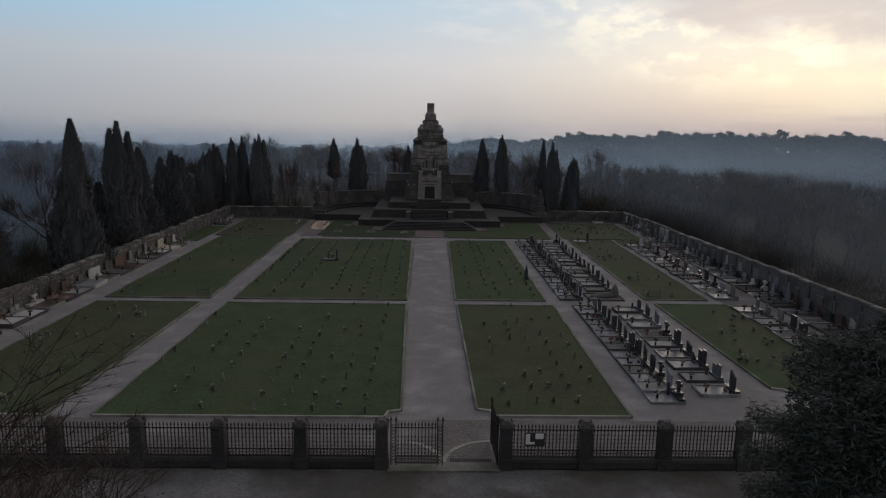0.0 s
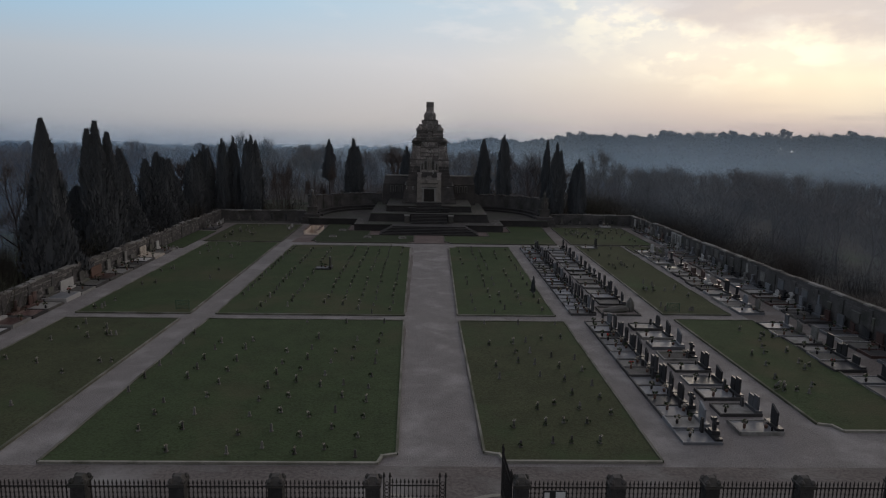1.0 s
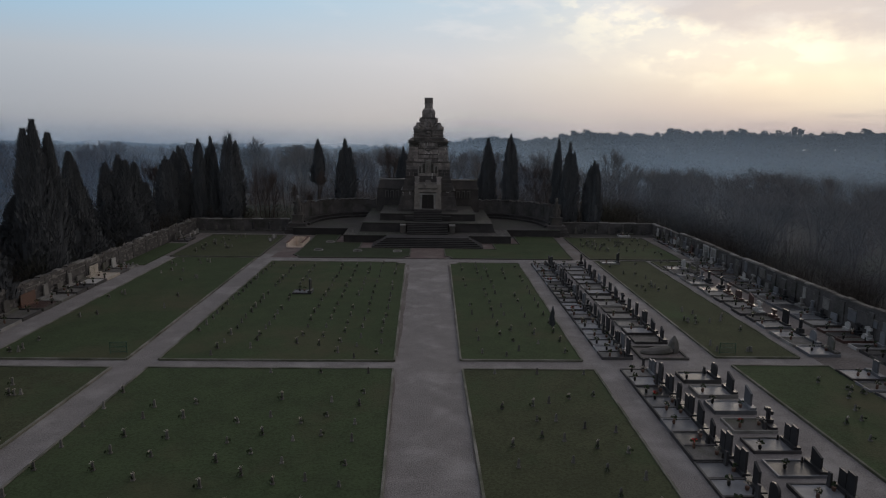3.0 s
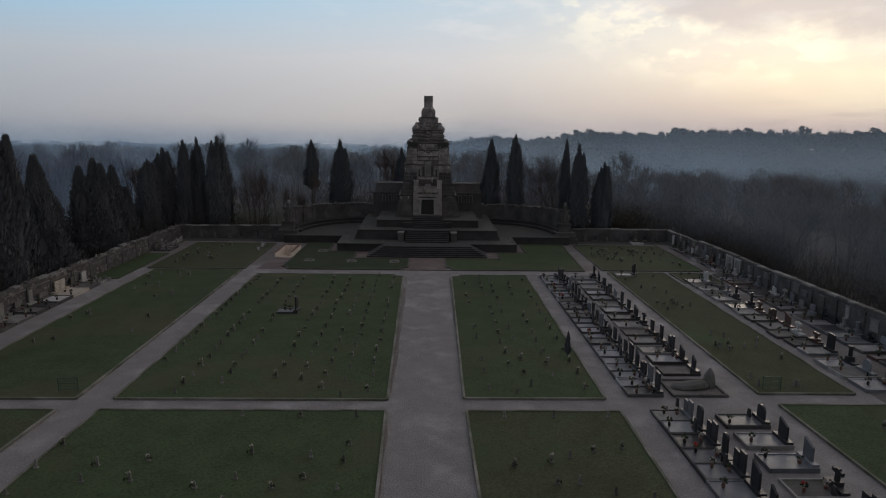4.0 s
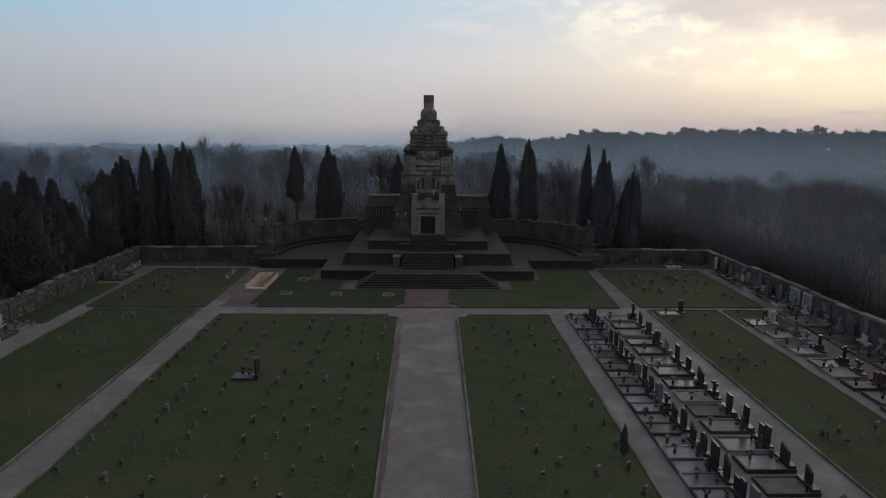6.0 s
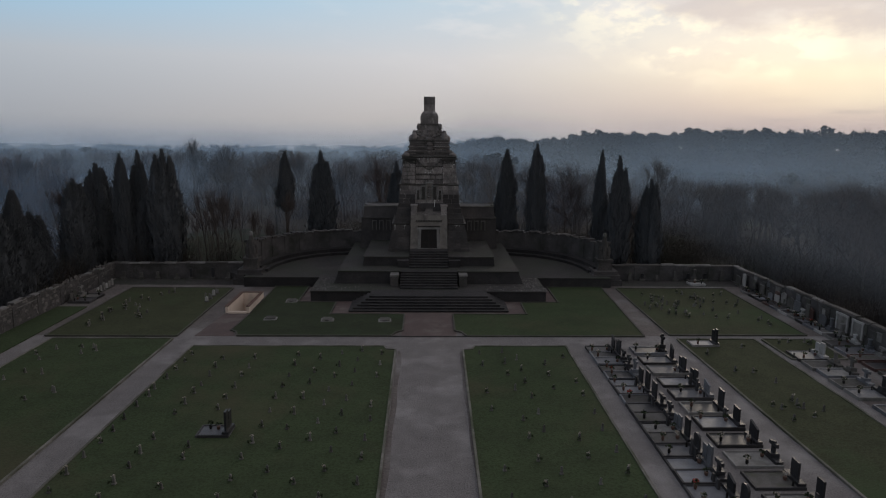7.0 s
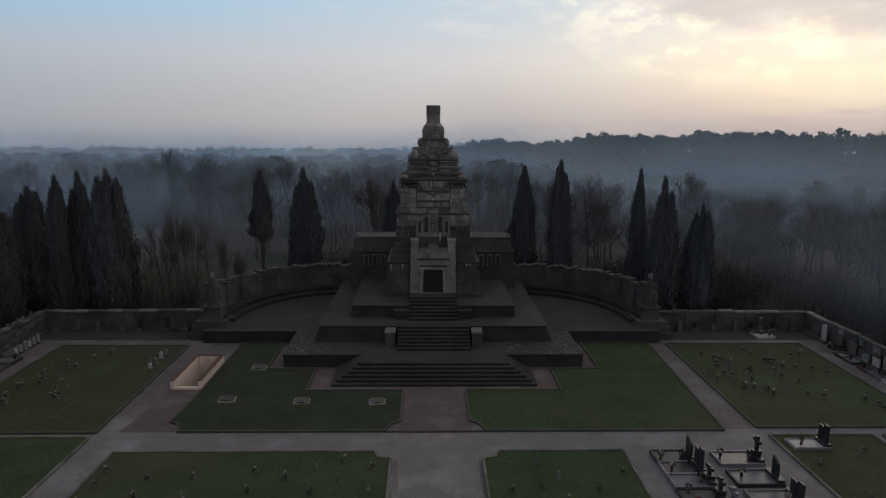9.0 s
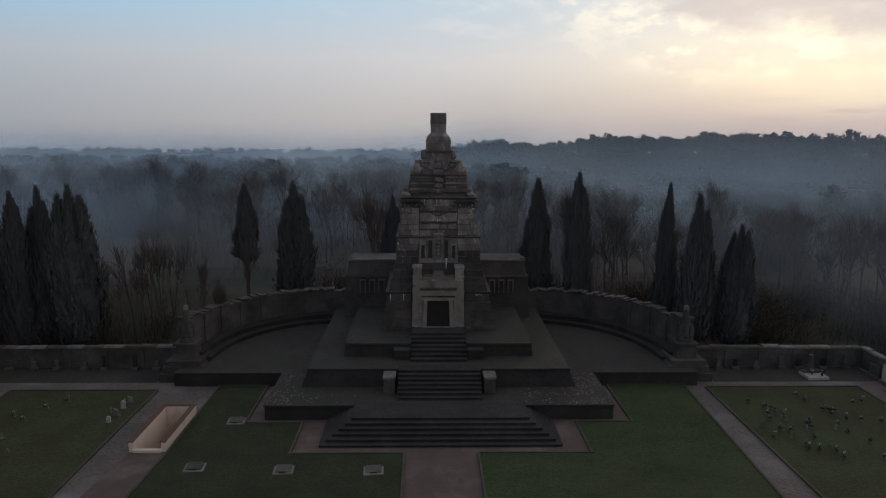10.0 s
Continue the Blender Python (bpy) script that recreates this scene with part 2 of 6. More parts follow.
M = {
    "gravel": material("gravel", (0.225, 0.209, 0.205), (0.18, 0.166, 0.163), 0.95, 0.9, 15.0, 0.72, 0.6, (0.275, 0.262, 0.257), 0.33, (0.5, 0.72)),
    "red_paving": material("red_paving", (0.115, 0.08, 0.074), (0.085, 0.062, 0.058), 0.9, 0.8, 16, 0.4, 0.2, (0.14, 0.12, 0.11), 0.5),
    "lawn": material("lawn", (0.056, 0.078, 0.038), (0.045, 0.060, 0.031), 1.0, 0.5, 9, 0.5, 0.35, (0.078, 0.071, 0.044), 0.12, (0.5, 0.74), spec=0.1),
    "dry_lawn": material("dry_lawn", (0.064, 0.072, 0.04), (0.05, 0.056, 0.032), 1.0, 0.5, 9, 0.5, 0.35, (0.05, 0.076, 0.036), 0.12, (0.52, 0.72), spec=0.1),
    "thin_lawn": material("thin_lawn", (0.046, 0.058, 0.033), (0.037, 0.045, 0.027), 1.0, 0.5, 9, 0.5, 0.35, (0.042, 0.062, 0.032), 0.12, (0.5, 0.72), spec=0.1),
    "earth": material("earth", (0.075, 0.064, 0.054), (0.052, 0.048, 0.038), 1.0, 0.05, 3, 0.5, 0.4, (0.05, 0.065, 0.03), 0.02, spec=0.1),
    "litter": material("gravel_with_leaf_litter", (0.145, 0.125, 0.117), (0.09, 0.077, 0.072), 0.95, 0.5, 6, 0.6, 0.4, (0.20, 0.19, 0.185), 0.25, (0.5, 0.7)),
    "marker": material("mossy_marker_stone", (0.15, 0.145, 0.132), (0.085, 0.083, 0.072), 0.9, 6, 30, 0.4, 0.2, (0.24, 0.23, 0.21), 3, (0.55, 0.75), vary=0.4),
    "forecourt": material("forecourt", (0.165, 0.155, 0.152), (0.068, 0.062, 0.058), 0.95, 0.3, 7, 0.55, 0.4, (0.055, 0.05, 0.04), 0.2, (0.46, 0.6)),
    "kerb": material("kerb_stone", (0.20, 0.19, 0.17), (0.13, 0.125, 0.105), 0.9, 0.6, 18, 0.4, 0.2, (0.06, 0.065, 0.04), 0.3, (0.4, 0.62)),
    # darker kerbs of the back lawns, shadow along their fronts put into the colour
    "dark_kerb": material("dark_kerb_stone", (0.085, 0.079, 0.067), (0.05, 0.047, 0.04), 0.9, 0.6, 18, 0.4, 0.2, (0.045, 0.05, 0.032), 0.3, (0.4, 0.62)),
    "front_kerb": material("pale_kerb_stone", (0.30, 0.29, 0.25), (0.22, 0.21, 0.18), 0.9, 1.5, 18, 0.4, 0.2, (0.10, 0.10, 0.07), 0.9, (0.5, 0.75)),
    "wall": material("old_wall", (0.092, 0.085, 0.083), (0.042, 0.039, 0.04), 0.95, 1.3, 7, 0.6, 0.5, (0.23, 0.215, 0.205), 2.6, (0.6, 0.72)),
    "rubble": material("wall_rubble", (0.14, 0.128, 0.122), (0.075, 0.069, 0.066), 0.95, 2, 14, 0.4, 0.3, island=0.5),
    # pale: the sky-lit tops of the copings are put into this colour
    "coping": material("coping_stone", (0.2, 0.19, 0.184), (0.1, 0.096, 0.093), 0.9, 1.2, 12, 0.4, 0.25, (0.08, 0.085, 0.06), 0.8, (0.5, 0.75)),
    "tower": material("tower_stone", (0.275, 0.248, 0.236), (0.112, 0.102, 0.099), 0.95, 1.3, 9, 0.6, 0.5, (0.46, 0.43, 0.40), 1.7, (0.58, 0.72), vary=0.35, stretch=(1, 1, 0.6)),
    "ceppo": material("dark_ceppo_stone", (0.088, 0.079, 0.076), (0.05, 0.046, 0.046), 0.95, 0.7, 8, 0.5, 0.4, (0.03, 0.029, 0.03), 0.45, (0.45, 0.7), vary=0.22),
    "terrace": material("terrace_stone", (0.105, 0.094, 0.088), (0.046, 0.043, 0.041), 0.95, 0.7, 7, 0.55, 0.4, (0.034, 0.034, 0.03), 0.4, (0.46, 0.7), vary=0.12),
    "moss": material("mossy_paving", (0.052, 0.046, 0.043), (0.024, 0.022, 0.022), 0.95, 0.35, 7, 0.6, 0.45, (0.03, 0.033, 0.024), 0.22, (0.42, 0.62)),
    "retaining": material("dark_retaining_stone", (0.040, 0.036, 0.036), (0.024, 0.022, 0.023), 0.95, 0.8, 8, 0.5, 0.4, (0.014, 0.014, 0.014), 0.6, (0.45, 0.7), vary=0.2),
    "pale": material("pale_stone", (0.26, 0.235, 0.21), (0.16, 0.146, 0.132), 0.85, 1.4, 12, 0.4, 0.25, (0.09, 0.083, 0.078), 1.1, (0.5, 0.72)),
    "lime": material("lime_runs", (0.7, 0.7, 0.68), (0.55, 0.55, 0.53), 0.9, 4, 30, 0.3, 0.1),
    "bronze": material("dark_bronze", (0.025, 0.023, 0.022), (0.018, 0.017, 0.016), 0.5, 2, 30, 0.3, 0.05, metal=0.6),
    "iron": material("black_iron", (0.026, 0.025, 0.025), (0.034, 0.029, 0.026), 0.75, 3, 40, 0.3, 0.05, metal=0.1, spec=0.2),
    "cream": material("cream_plaster", (0.74, 0.62, 0.52), (0.66, 0.55, 0.46), 0.9, 0.8, 15, 0.15, 0.1, (0.4, 0.33, 0.27), 0.7, (0.55, 0.8)),
    "cream_stone": material("cream_stone", (0.44, 0.39, 0.33), (0.33, 0.29, 0.245), 0.8, 1.5, 20, 0.3, 0.1, (0.2, 0.18, 0.15), 1.2, (0.5, 0.75)),
    "black_granite": material("black_granite", (0.026, 0.026, 0.029), (0.036, 0.036, 0.039), 0.4, 2, 90, 0.5, 0.0, vary=0.3, spec=0.3),
    "grey_granite": material("grey_granite", (0.165, 0.172, 0.188), (0.115, 0.12, 0.132), 0.5, 2, 80, 0.5, 0.0, vary=0.4, spec=0.35),
    "red_granite": material("red_granite", (0.10, 0.055, 0.048), (0.065, 0.04, 0.036), 0.34, 2, 80, 0.5, 0.0, vary=0.3),
    "dark_stone": material("dark_honed_stone", (0.04, 0.038, 0.04), (0.054, 0.052, 0.053), 0.65, 2, 40, 0.4, 0.05, vary=0.4, spec=0.3),
    "blotched_wall": material("blotched_wall", (0.112, 0.104, 0.104), (0.066, 0.062, 0.063), 0.95, 0.9, 9, 0.5, 0.4, (0.034, 0.035, 0.03), 0.5, (0.45, 0.66)),
    "mist": None,
    "marble": material("white_marble", (0.42, 0.41, 0.40), (0.31, 0.305, 0.295), 0.6, 1.5, 20, 0.2, 0.05, (0.28, 0.27, 0.25), 1.2, (0.55, 0.8)),
    "old_stone": material("weathered_grave_stone", (0.115, 0.108, 0.102), (0.065, 0.062, 0.057), 0.9, 1.5, 18, 0.4, 0.3, (0.07, 0.075, 0.05), 1.5, (0.5, 0.75), vary=0.3),
    "pale_old": material("pale_grave_stone", (0.25, 0.243, 0.232), (0.16, 0.155, 0.148), 0.85, 1.5, 18, 0.4, 0.2, (0.08, 0.08, 0.066), 1.4, (0.5, 0.75), vary=0.25),
    "red_twig": material("reddish_twigs", (0.062, 0.045, 0.039), (0.045, 0.035, 0.031), 1.0, 0.8, 8, 0.3, 0.0, island=0.3, spec=0.1),
    "bark": material("bark", (0.075, 0.062, 0.05), (0.05, 0.043, 0.036), 1.0, 1.5, 12, 0.5, 0.4, spec=0.1),
    "twig": material("twigs", (0.085, 0.066, 0.055), (0.06, 0.05, 0.043), 1.0, 0.1, 4, 0.3, 0.0, island=0.25, spec=0.1),
    "woods": material("bare_woods", (0.115, 0.092, 0.084), (0.082, 0.069, 0.065), 1.0, 0.02, 0.3, 0.3, 0.0, (0.15, 0.10, 0.055), 0.014, (0.56, 0.7), island=0.2, spec=0.1),
    "scrub": material("dark_scrub", (0.062, 0.052, 0.046), (0.045, 0.04, 0.036), 1.0, 0.1, 2.0, 0.3, 0.0, (0.045, 0.05, 0.03), 0.08, (0.5, 0.7), island=0.3, spec=0.1),
    "russet": material("russet_leaf", (0.11, 0.066, 0.035), (0.08, 0.052, 0.03), 1.0, 0.4, 3, 0.3, 0.0, island=0.25, spec=0.1),
    # greyed copy of the bare woods, with distance haze put into the colour
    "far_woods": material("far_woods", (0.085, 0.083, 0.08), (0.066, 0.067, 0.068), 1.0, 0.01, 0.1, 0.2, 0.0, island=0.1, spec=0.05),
    "cypress": material("cypress_leaf", (0.078, 0.083, 0.09), (0.068, 0.074, 0.082), 0.85, 0.8, 6, 0.15, 0.0, island=0.08, spec=0.25),
    "conifer": material("conifer_leaf", (0.062, 0.07, 0.06), (0.05, 0.058, 0.05), 0.9, 0.8, 6, 0.4, 0.0, island=0.4, spec=0.15),
    "shrub": material("shrub_leaf", (0.045, 0.06, 0.03), (0.035, 0.048, 0.024), 0.9, 1.5, 10, 0.4, 0.0, island=0.4, spec=0.2),
    "meadow": material("rough_meadow", (0.034, 0.042, 0.024), (0.026, 0.03, 0.02), 1.0, 0.3, 3, 0.5, 0.4, (0.05, 0.044, 0.032), 0.15, (0.45, 0.65), spec=0.1),
    "green_paint": material("green_paint", (0.03, 0.085, 0.05), (0.024, 0.06, 0.038), 0.6, 3, 30, 0.3, 0.05),
    "red_flower": material("red_petals", (0.45, 0.03, 0.025), (0.32, 0.02, 0.02), 0.8, 8, 40, 0.3, 0.0, island=0.3),
    "mixed_flower": material("pale_petals", (0.40, 0.37, 0.35), (0.34, 0.28, 0.18), 0.8, 14, 60, 0.3, 0.0, island=0.5),
    "terracotta": material("terracotta", (0.13, 0.07, 0.05), (0.09, 0.052, 0.04), 0.9, 6, 40, 0.3, 0.1),
    "white_board": material("sign_white", (0.6, 0.6, 0.6), (0.55, 0.55, 0.55), 0.5, 3, 20, 0.1, 0.0),
    "black_board": material("sign_black", (0.02, 0.02, 0.022), (0.025, 0.025, 0.026), 0.5, 3, 20, 0.1, 0.0),
}



def mist_material():
    """Thin evening mist: mostly clear, it scatters the sky's light, thickest low down and in drifts."""
    m = bpy.data.materials.new("mist")
    m.use_nodes = True
    nt = m.node_tree
    nt.nodes.clear()
    link, node = nt.links.new, nt.nodes.new
    uv = node("ShaderNodeAttribute")
    uv.attribute_name = "veil"
    geo = node("ShaderNodeNewGeometry")
    mp = node("ShaderNodeMapping")
    mp.inputs["Scale"].default_value = (0.012, 0.012, 0.05)
    link(geo.outputs["Position"], mp.inputs[0])
    n = node("ShaderNodeTexNoise")
    n.inputs["Scale"].default_value, n.inputs["Detail"].default_value = 1.0, 4.0
    link(mp.outputs[0], n.inputs["Vector"])
    r = node("ShaderNodeMapRange")
    for i, v in enumerate((0.3, 0.7, 0.65, 1.25)):
        r.inputs[i + 1].default_value = v
    link(n.outputs[0], r.inputs[0])
    k = node("ShaderNodeMath")
    k.operation, k.use_clamp = "MULTIPLY", True
    link(uv.outputs["Fac"], k.inputs[0]), link(r.outputs[0], k.inputs[1])
    clear, veil, both, out = node("ShaderNodeBsdfTransparent"), node("ShaderNodeBsdfTranslucent"), node("ShaderNodeMixShader"), node("ShaderNodeOutputMaterial")
    veil.inputs[0].default_value = (0.45, 0.61, 0.80, 1)
    link(k.outputs[0], both.inputs[0]), link(clear.outputs[0], both.inputs[1]), link(veil.outputs[0], both.inputs[2]), link(both.outputs[0], out.inputs[0])
    return m


M["mist"] = mist_material()


# ---- helpers for shapes ----
def box(bm, x0, x1, y0, y1, z0, z1):
    return frustum(bm, (x0, x1, y0, y1), z0, (x0, x1, y0, y1), z1)


def frustum(bm, low, z0, high, z1):
    v = [bm.verts.new((r[i], r[j], z)) for r, z in ((low, z0), (high, z1)) for i, j in ((0, 2), (1, 2), (1, 3), (0, 3))]
    for f in ((3, 2, 1, 0), (4, 5, 6, 7), (0, 1, 5, 4), (1, 2, 6, 5), (2, 3, 7, 6), (3, 0, 4, 7)):
        bm.faces.new([v[i] for i in f])
    return v


def prism(bm, pts, z0, z1):
    """An upright prism over a plan (counterclockwise)."""
    a = [bm.verts.new((x, y, z0)) for x, y in pts]
    b = [bm.verts.new((x, y, z1)) for x, y in pts]
    n = len(pts)
    bm.faces.new(b), bm.faces.new(a[::-1])
    for i in range(n):
        bm.faces.new((a[i], a[(i + 1) % n], b[(i + 1) % n], b[i]))


def lathe(bm, profile, cx=0.0, cy=0.0, n=10, turn=0.0):
    """Rings of (radius, z) round an upright axis."""
    rings = [[bm.verts.new((cx + r * math.cos(turn + 2 * math.pi * i / n), cy + r * math.sin(turn + 2 * math.pi * i / n), z)) for i in range(n)]
             for r, z in profile]
    for p, q in zip(rings, rings[1:]):
        for i in range(n):
            bm.faces.new((p[i], p[(i + 1) % n], q[(i + 1) % n], q[i]))
    bm.faces.new(rings[-1]), bm.faces.new(rings[0][::-1])


def tube(bm, a, b, r0, r1, n=4):
    a, b = Vector(a), Vector(b)
    q = (b - a).to_track_quat("Z", "Y")
    rings = [[bm.verts.new(p + q @ Vector((r * math.cos(2 * math.pi * i / n), r * math.sin(2 * math.pi * i / n), 0))) for i in range(n)]
             for p, r in ((a, r0), (b, r1))]
    for i in range(n):
        bm.faces.new((rings[0][i], rings[0][(i + 1) % n], rings[1][(i + 1) % n], rings[1][i]))
    bm.faces.new(rings[1])


def mesh_of(name, bm, mat, soft=0.0):
    if soft:
        bmesh.ops.bevel(bm, geom=bm.edges[:], offset=soft, segments=1, affect="EDGES")
    bm.normal_update()
    me = bpy.data.meshes.new(name)
    bm.to_mesh(me)
    bm.free()
    me.materials.append(M[mat])
    return me


def part(name, bm, mat, parent=None, label="", soft=0.0):
    """Links a bmesh, or a mesh that alike parts share, as one mesh object under a thing or a part."""
    me = bm if isinstance(bm, bpy.types.Mesh) else mesh_of(name, bm, mat, soft)
    ob = new(name, me)
    ob.parent = parent
    return tagged(ob, label)


def thing(name, label, category, x=0.0, y=0.0, z=0.0, turn=0.0, group="", kind=""):
    ob = new(name)
    ob.empty_display_size = 0.3
    ob.matrix_basis = pose(x, y, z, 0, 0, turn)
    return tagged(ob, label, category, group, kind)


def raw_mesh(name, verts, faces, mat):
    me = bpy.data.meshes.new(name)
    me.from_pydata(verts, [], faces)
    me.materials.append(M[mat])
    return me


def bmnew():
    return bmesh.new()


# ---- the ground: one sheet to the horizon ----
def ease(v):
    v = max(0.0, min(1.0, v))
    return v * v * (3 - 2 * v)


def relief(x, y):
    """The height of the land: level round the cemetery, falling off into a valley, with a wooded ridge across it on the right."""
    out = max(0.0, y - 66, abs(x) - 34, -62 - y)
    if abs(x) < 28 and -25 < y < 48:
        return -3.4
    h = -0.25 - 0.0375 * out
    d = math.hypot(x, y)
    if y > -40 and d > 30:
        az = math.degrees(math.atan2(x, max(y, 1.0)))
        east = ease((az - 3) / 14)
        h -= 0.034 * min(out, 190) * east
        crest = -7.0 + 10.4 * max(0.0, min(1.0, az / 22)) ** 0.75 + 0.9 * math.sin(az * 0.62 - 1.5) - 0.045 * max(0.0, d - 400)
        h += (crest - h) * ease((d - 215) / 150) * ease((az + 5) / 8)
    return h + 0.25 * noise.noise((x * 0.03, y * 0.03, 0)) * min(1, out / 10)


def ground_sheet():
    ring = [0, 20, 34, 44, 60, 80, 110, 150, 200, 230, 260, 290, 320, 350, 380, 410, 460, 500, 600, 700, 800, 900, 1100, 1500, 2000]
    n = 72
    verts, faces = [(0, 10, relief(0, 10))], []
    for r in ring[1:]:
        for i in range(n):
            a = 2 * math.pi * i / n
            x, y = r * math.cos(a), 10 + r * math.sin(a) * (1.35 if r < 100 else 1.0)
            verts.append((x, y, relief(x, y)))
    for i in range(n):
        faces.append((0, 1 + i, 1 + (i + 1) % n))
    for k in range(len(ring) - 2):
        for i in range(n):
            a, b = 1 + k * n + i, 1 + k * n + (i + 1) % n
            faces.append((a, a + n, b + n, b))
    ob = new("ground", raw_mesh("ground", verts, faces, "earth"))
    for p in ob.data.polygons:
        p.use_smooth = True
    tagged(ob, "dark winter earth and rough grass round the cemetery", "ground", kind="structure")


ground_sheet()
bm = bmnew()
# one slab of gravel with the well of the sunken stair left open in it
for x0, x1, y0, y1 in ((-31.0, 30.8, -26.25, 39.4), (-31.0, -16.25, 39.4, 44.0), (-14.45, 30.8, 39.4, 44.0), (-31.0, 30.8, 44.0, 51.8)):
    box(bm, x0, x1, y0, y1, -0.5, 0.0)
bmesh.ops.remove_doubles(bm, verts=bm.verts[:], dist=0.001)
tagged(part("gravel_path", bm, "gravel"), "pale grey gravel paths crossing the cemetery", "path", kind="structure")
bm = bmnew()
box(bm, -30.5, 30.1, -26.0, -21.5, -0.1, 0.006)
tagged(part("front_path", bm, "litter"), "brown-grey gravel path with leaf litter inside the fence", "path", kind="structure")
bm = bmnew()
for x0, x1, y0, y1 in ((-30.5, 30.1, 33.6, 39.3), (-30.5, -16.4, 39.3, 44.1), (-14.3, 30.1, 39.3, 44.1), (-30.5, 30.1, 44.1, 51.5)):
    box(bm, x0, x1, y0, y1, -0.1, 0.006)
bmesh.ops.remove_doubles(bm, verts=bm.verts[:], dist=0.001)
tagged(part("back_path", bm, "litter"), "brown-grey gravel round the monument", "path", kind="structure")
bm = bmnew()
for x0, x1 in ((-30.4, -18.6), (18.6, 30.1)):
    box(bm, x0, x1, 48.9, 51.6, -0.1, 0.016)
tagged(part("wall_bed", bm, "moss"), "dark mossy soil along the foot of the back walls", "soil", kind="structure")
bm = bmnew()
box(bm, 24.3, 30.2, -21.4, 30.9, -0.1, 0.008)
tagged(part("grave_gravel", bm, "litter"), "brown-grey gravel among the old graves by the wall", "path", kind="structure")
bm = bmnew()
box(bm, -60, 60, -62, -26.25, -0.6, -0.04)
tagged(part("forecourt", bm, "forecourt"), "dark gravel and worn grass outside the cemetery fence", "ground", kind="structure")


# ---- lawns with their stone edging ----
def lawn(pts, kerbs=True, kerb_mat="kerb", label="short winter lawn edged with low stone kerbs", grass="lawn"):
    """A lawn over a plan (counterclockwise), with a kerb along each side."""
    root = thing("lawn", label, "lawn", kind="structure")
    bm = bmnew()
    prism(bm, pts, -0.1, 0.07)
    part("grass", bm, grass, root)
    if kerbs:
        n = len(pts)
        for i in range(n):
            (ax, ay), (bx, by) = pts[i], pts[(i + 1) % n]
            d = Vector((bx - ax, by - ay)).normalized()
            o = Vector((d.y, -d.x)) * 0.12
            bm = bmnew()
            e = d * 0.04
            prism(bm, [(ax - e.x + o.x, ay - e.y + o.y), (bx + e.x + o.x, by + e.y + o.y), (bx + e.x, by + e.y), (ax - e.x, ay - e.y)], -0.1, 0.115 + 0.003 * (i % 3))
            part("kerb", bm, "front_kerb" if ay < -15 and by < -15 else kerb_mat, root)
    return root


def cut(x0, x1, y0, y1, corners=""):
    """A rectangle whose named corners (sw, se, ne, nw) are cut off or scooped where the paths meet."""
    out = []
    for name, x, y, sx, sy in (("sw", x0, y0, 1, 1), ("se", x1, y0, -1, 1), ("ne", x1, y1, -1, -1), ("nw", x0, y1, 1, -1)):
        if name in corners:
            a, b = (x, y + sy * 0.8), (x + sx * 0.8, y)
            m = (x + sx * 0.62, y + sy * 0.62)
            out += [a, m, b] if sx * sy > 0 else [b, m, a]
        else:
            out.append((x, y))
    return out


def skew(pts, x, y0, x0, y1, x1):
    """Lays the side of a plan that runs near x along the line from (x0, y0) to (x1, y1)."""
    return [(px + x0 + (x1 - x0) * (py - y0) / (y1 - y0) - x, py) if abs(px - x) < 1.2 else (px, py) for px, py in pts]


lawn(skew(skew(cut(-16.3, -1.85, -21.3, -0.1, "se"), -1.85, -21, -1.7, 0, -2.08), -16.3, -21, -16.5, 0, -16.15))
lawn(skew(cut(2.15, 9.75, -21.1, -0.1, "sw"), 2.15, -21, 2.25, 0, 2.1), label="dry brownish winter lawn edged with low stone kerbs", grass="dry_lawn")
lawn(skew(cut(-16.05, -2.12, 1.4, 31.0, "ne"), -2.12, 1, -2.08, 31, -2.32))
lawn(skew(cut(2.12, 9.4, 1.6, 31.0, "nw"), 2.12, 1, 2.06, 31, 2.38))
lawn(skew(cut(-26.5, -18.4, -21.3, -0.1), -18.4, -21, -18.9, 0, -18.35), label="dry brownish winter lawn edged with low stone kerbs", grass="dry_lawn")
lawn(cut(-26.4, -18.1, 1.4, 32.6))
lawn(skew(cut(18.6, 24.3, -18.0, 0.8, "sw"), 18.6, -18, 18.9, 1, 18.45))
lawn(skew(cut(18.05, 23.3, 2.4, 32.6), 18.05, 2, 18.1, 32, 17.85), label="dry brownish winter lawn edged with low stone kerbs", grass="dry_lawn")
lawn(cut(17.65, 27.7, 33.7, 47.8), kerb_mat="dark_kerb", label="dry brownish winter lawn edged with dark kerbs", grass="dry_lawn")
lawn(cut(-27.2, -18.05, 33.3, 47.4), kerb_mat="dark_kerb", label="dry brownish winter lawn edged with dark kerbs", grass="dry_lawn")
lawn(cut(24.0, 27.6, 28.6, 32.6), label="dry brownish winter lawn edged with low stone kerbs", grass="dry_lawn")
lawn(cut(-30.5, -28.1, 28.6, 41.0), kerbs=False, label="narrow strip of grass under the old wall")
for s in (-1, 1):
    for y0, y1 in ((-20.2, -0.9), (2.4, 30.2)):
        bm = bmnew()
        x = -1.95 if s < 0 else 2.17
        outer = [(x + s * 0.12, y0), (x + s * 0.12, y1)]
        inner = [(x - s * (0.06 + 0.1 * min(1, k / 3, (30 - k) / 3) + 0.04 * math.sin(k * 0.9 + s)), y1 + (y0 - y1) * k / 30) for k in range(31)]
        prism(bm, (outer + inner) if s > 0 else (outer + inner)[::-1], -0.1, 0.005)
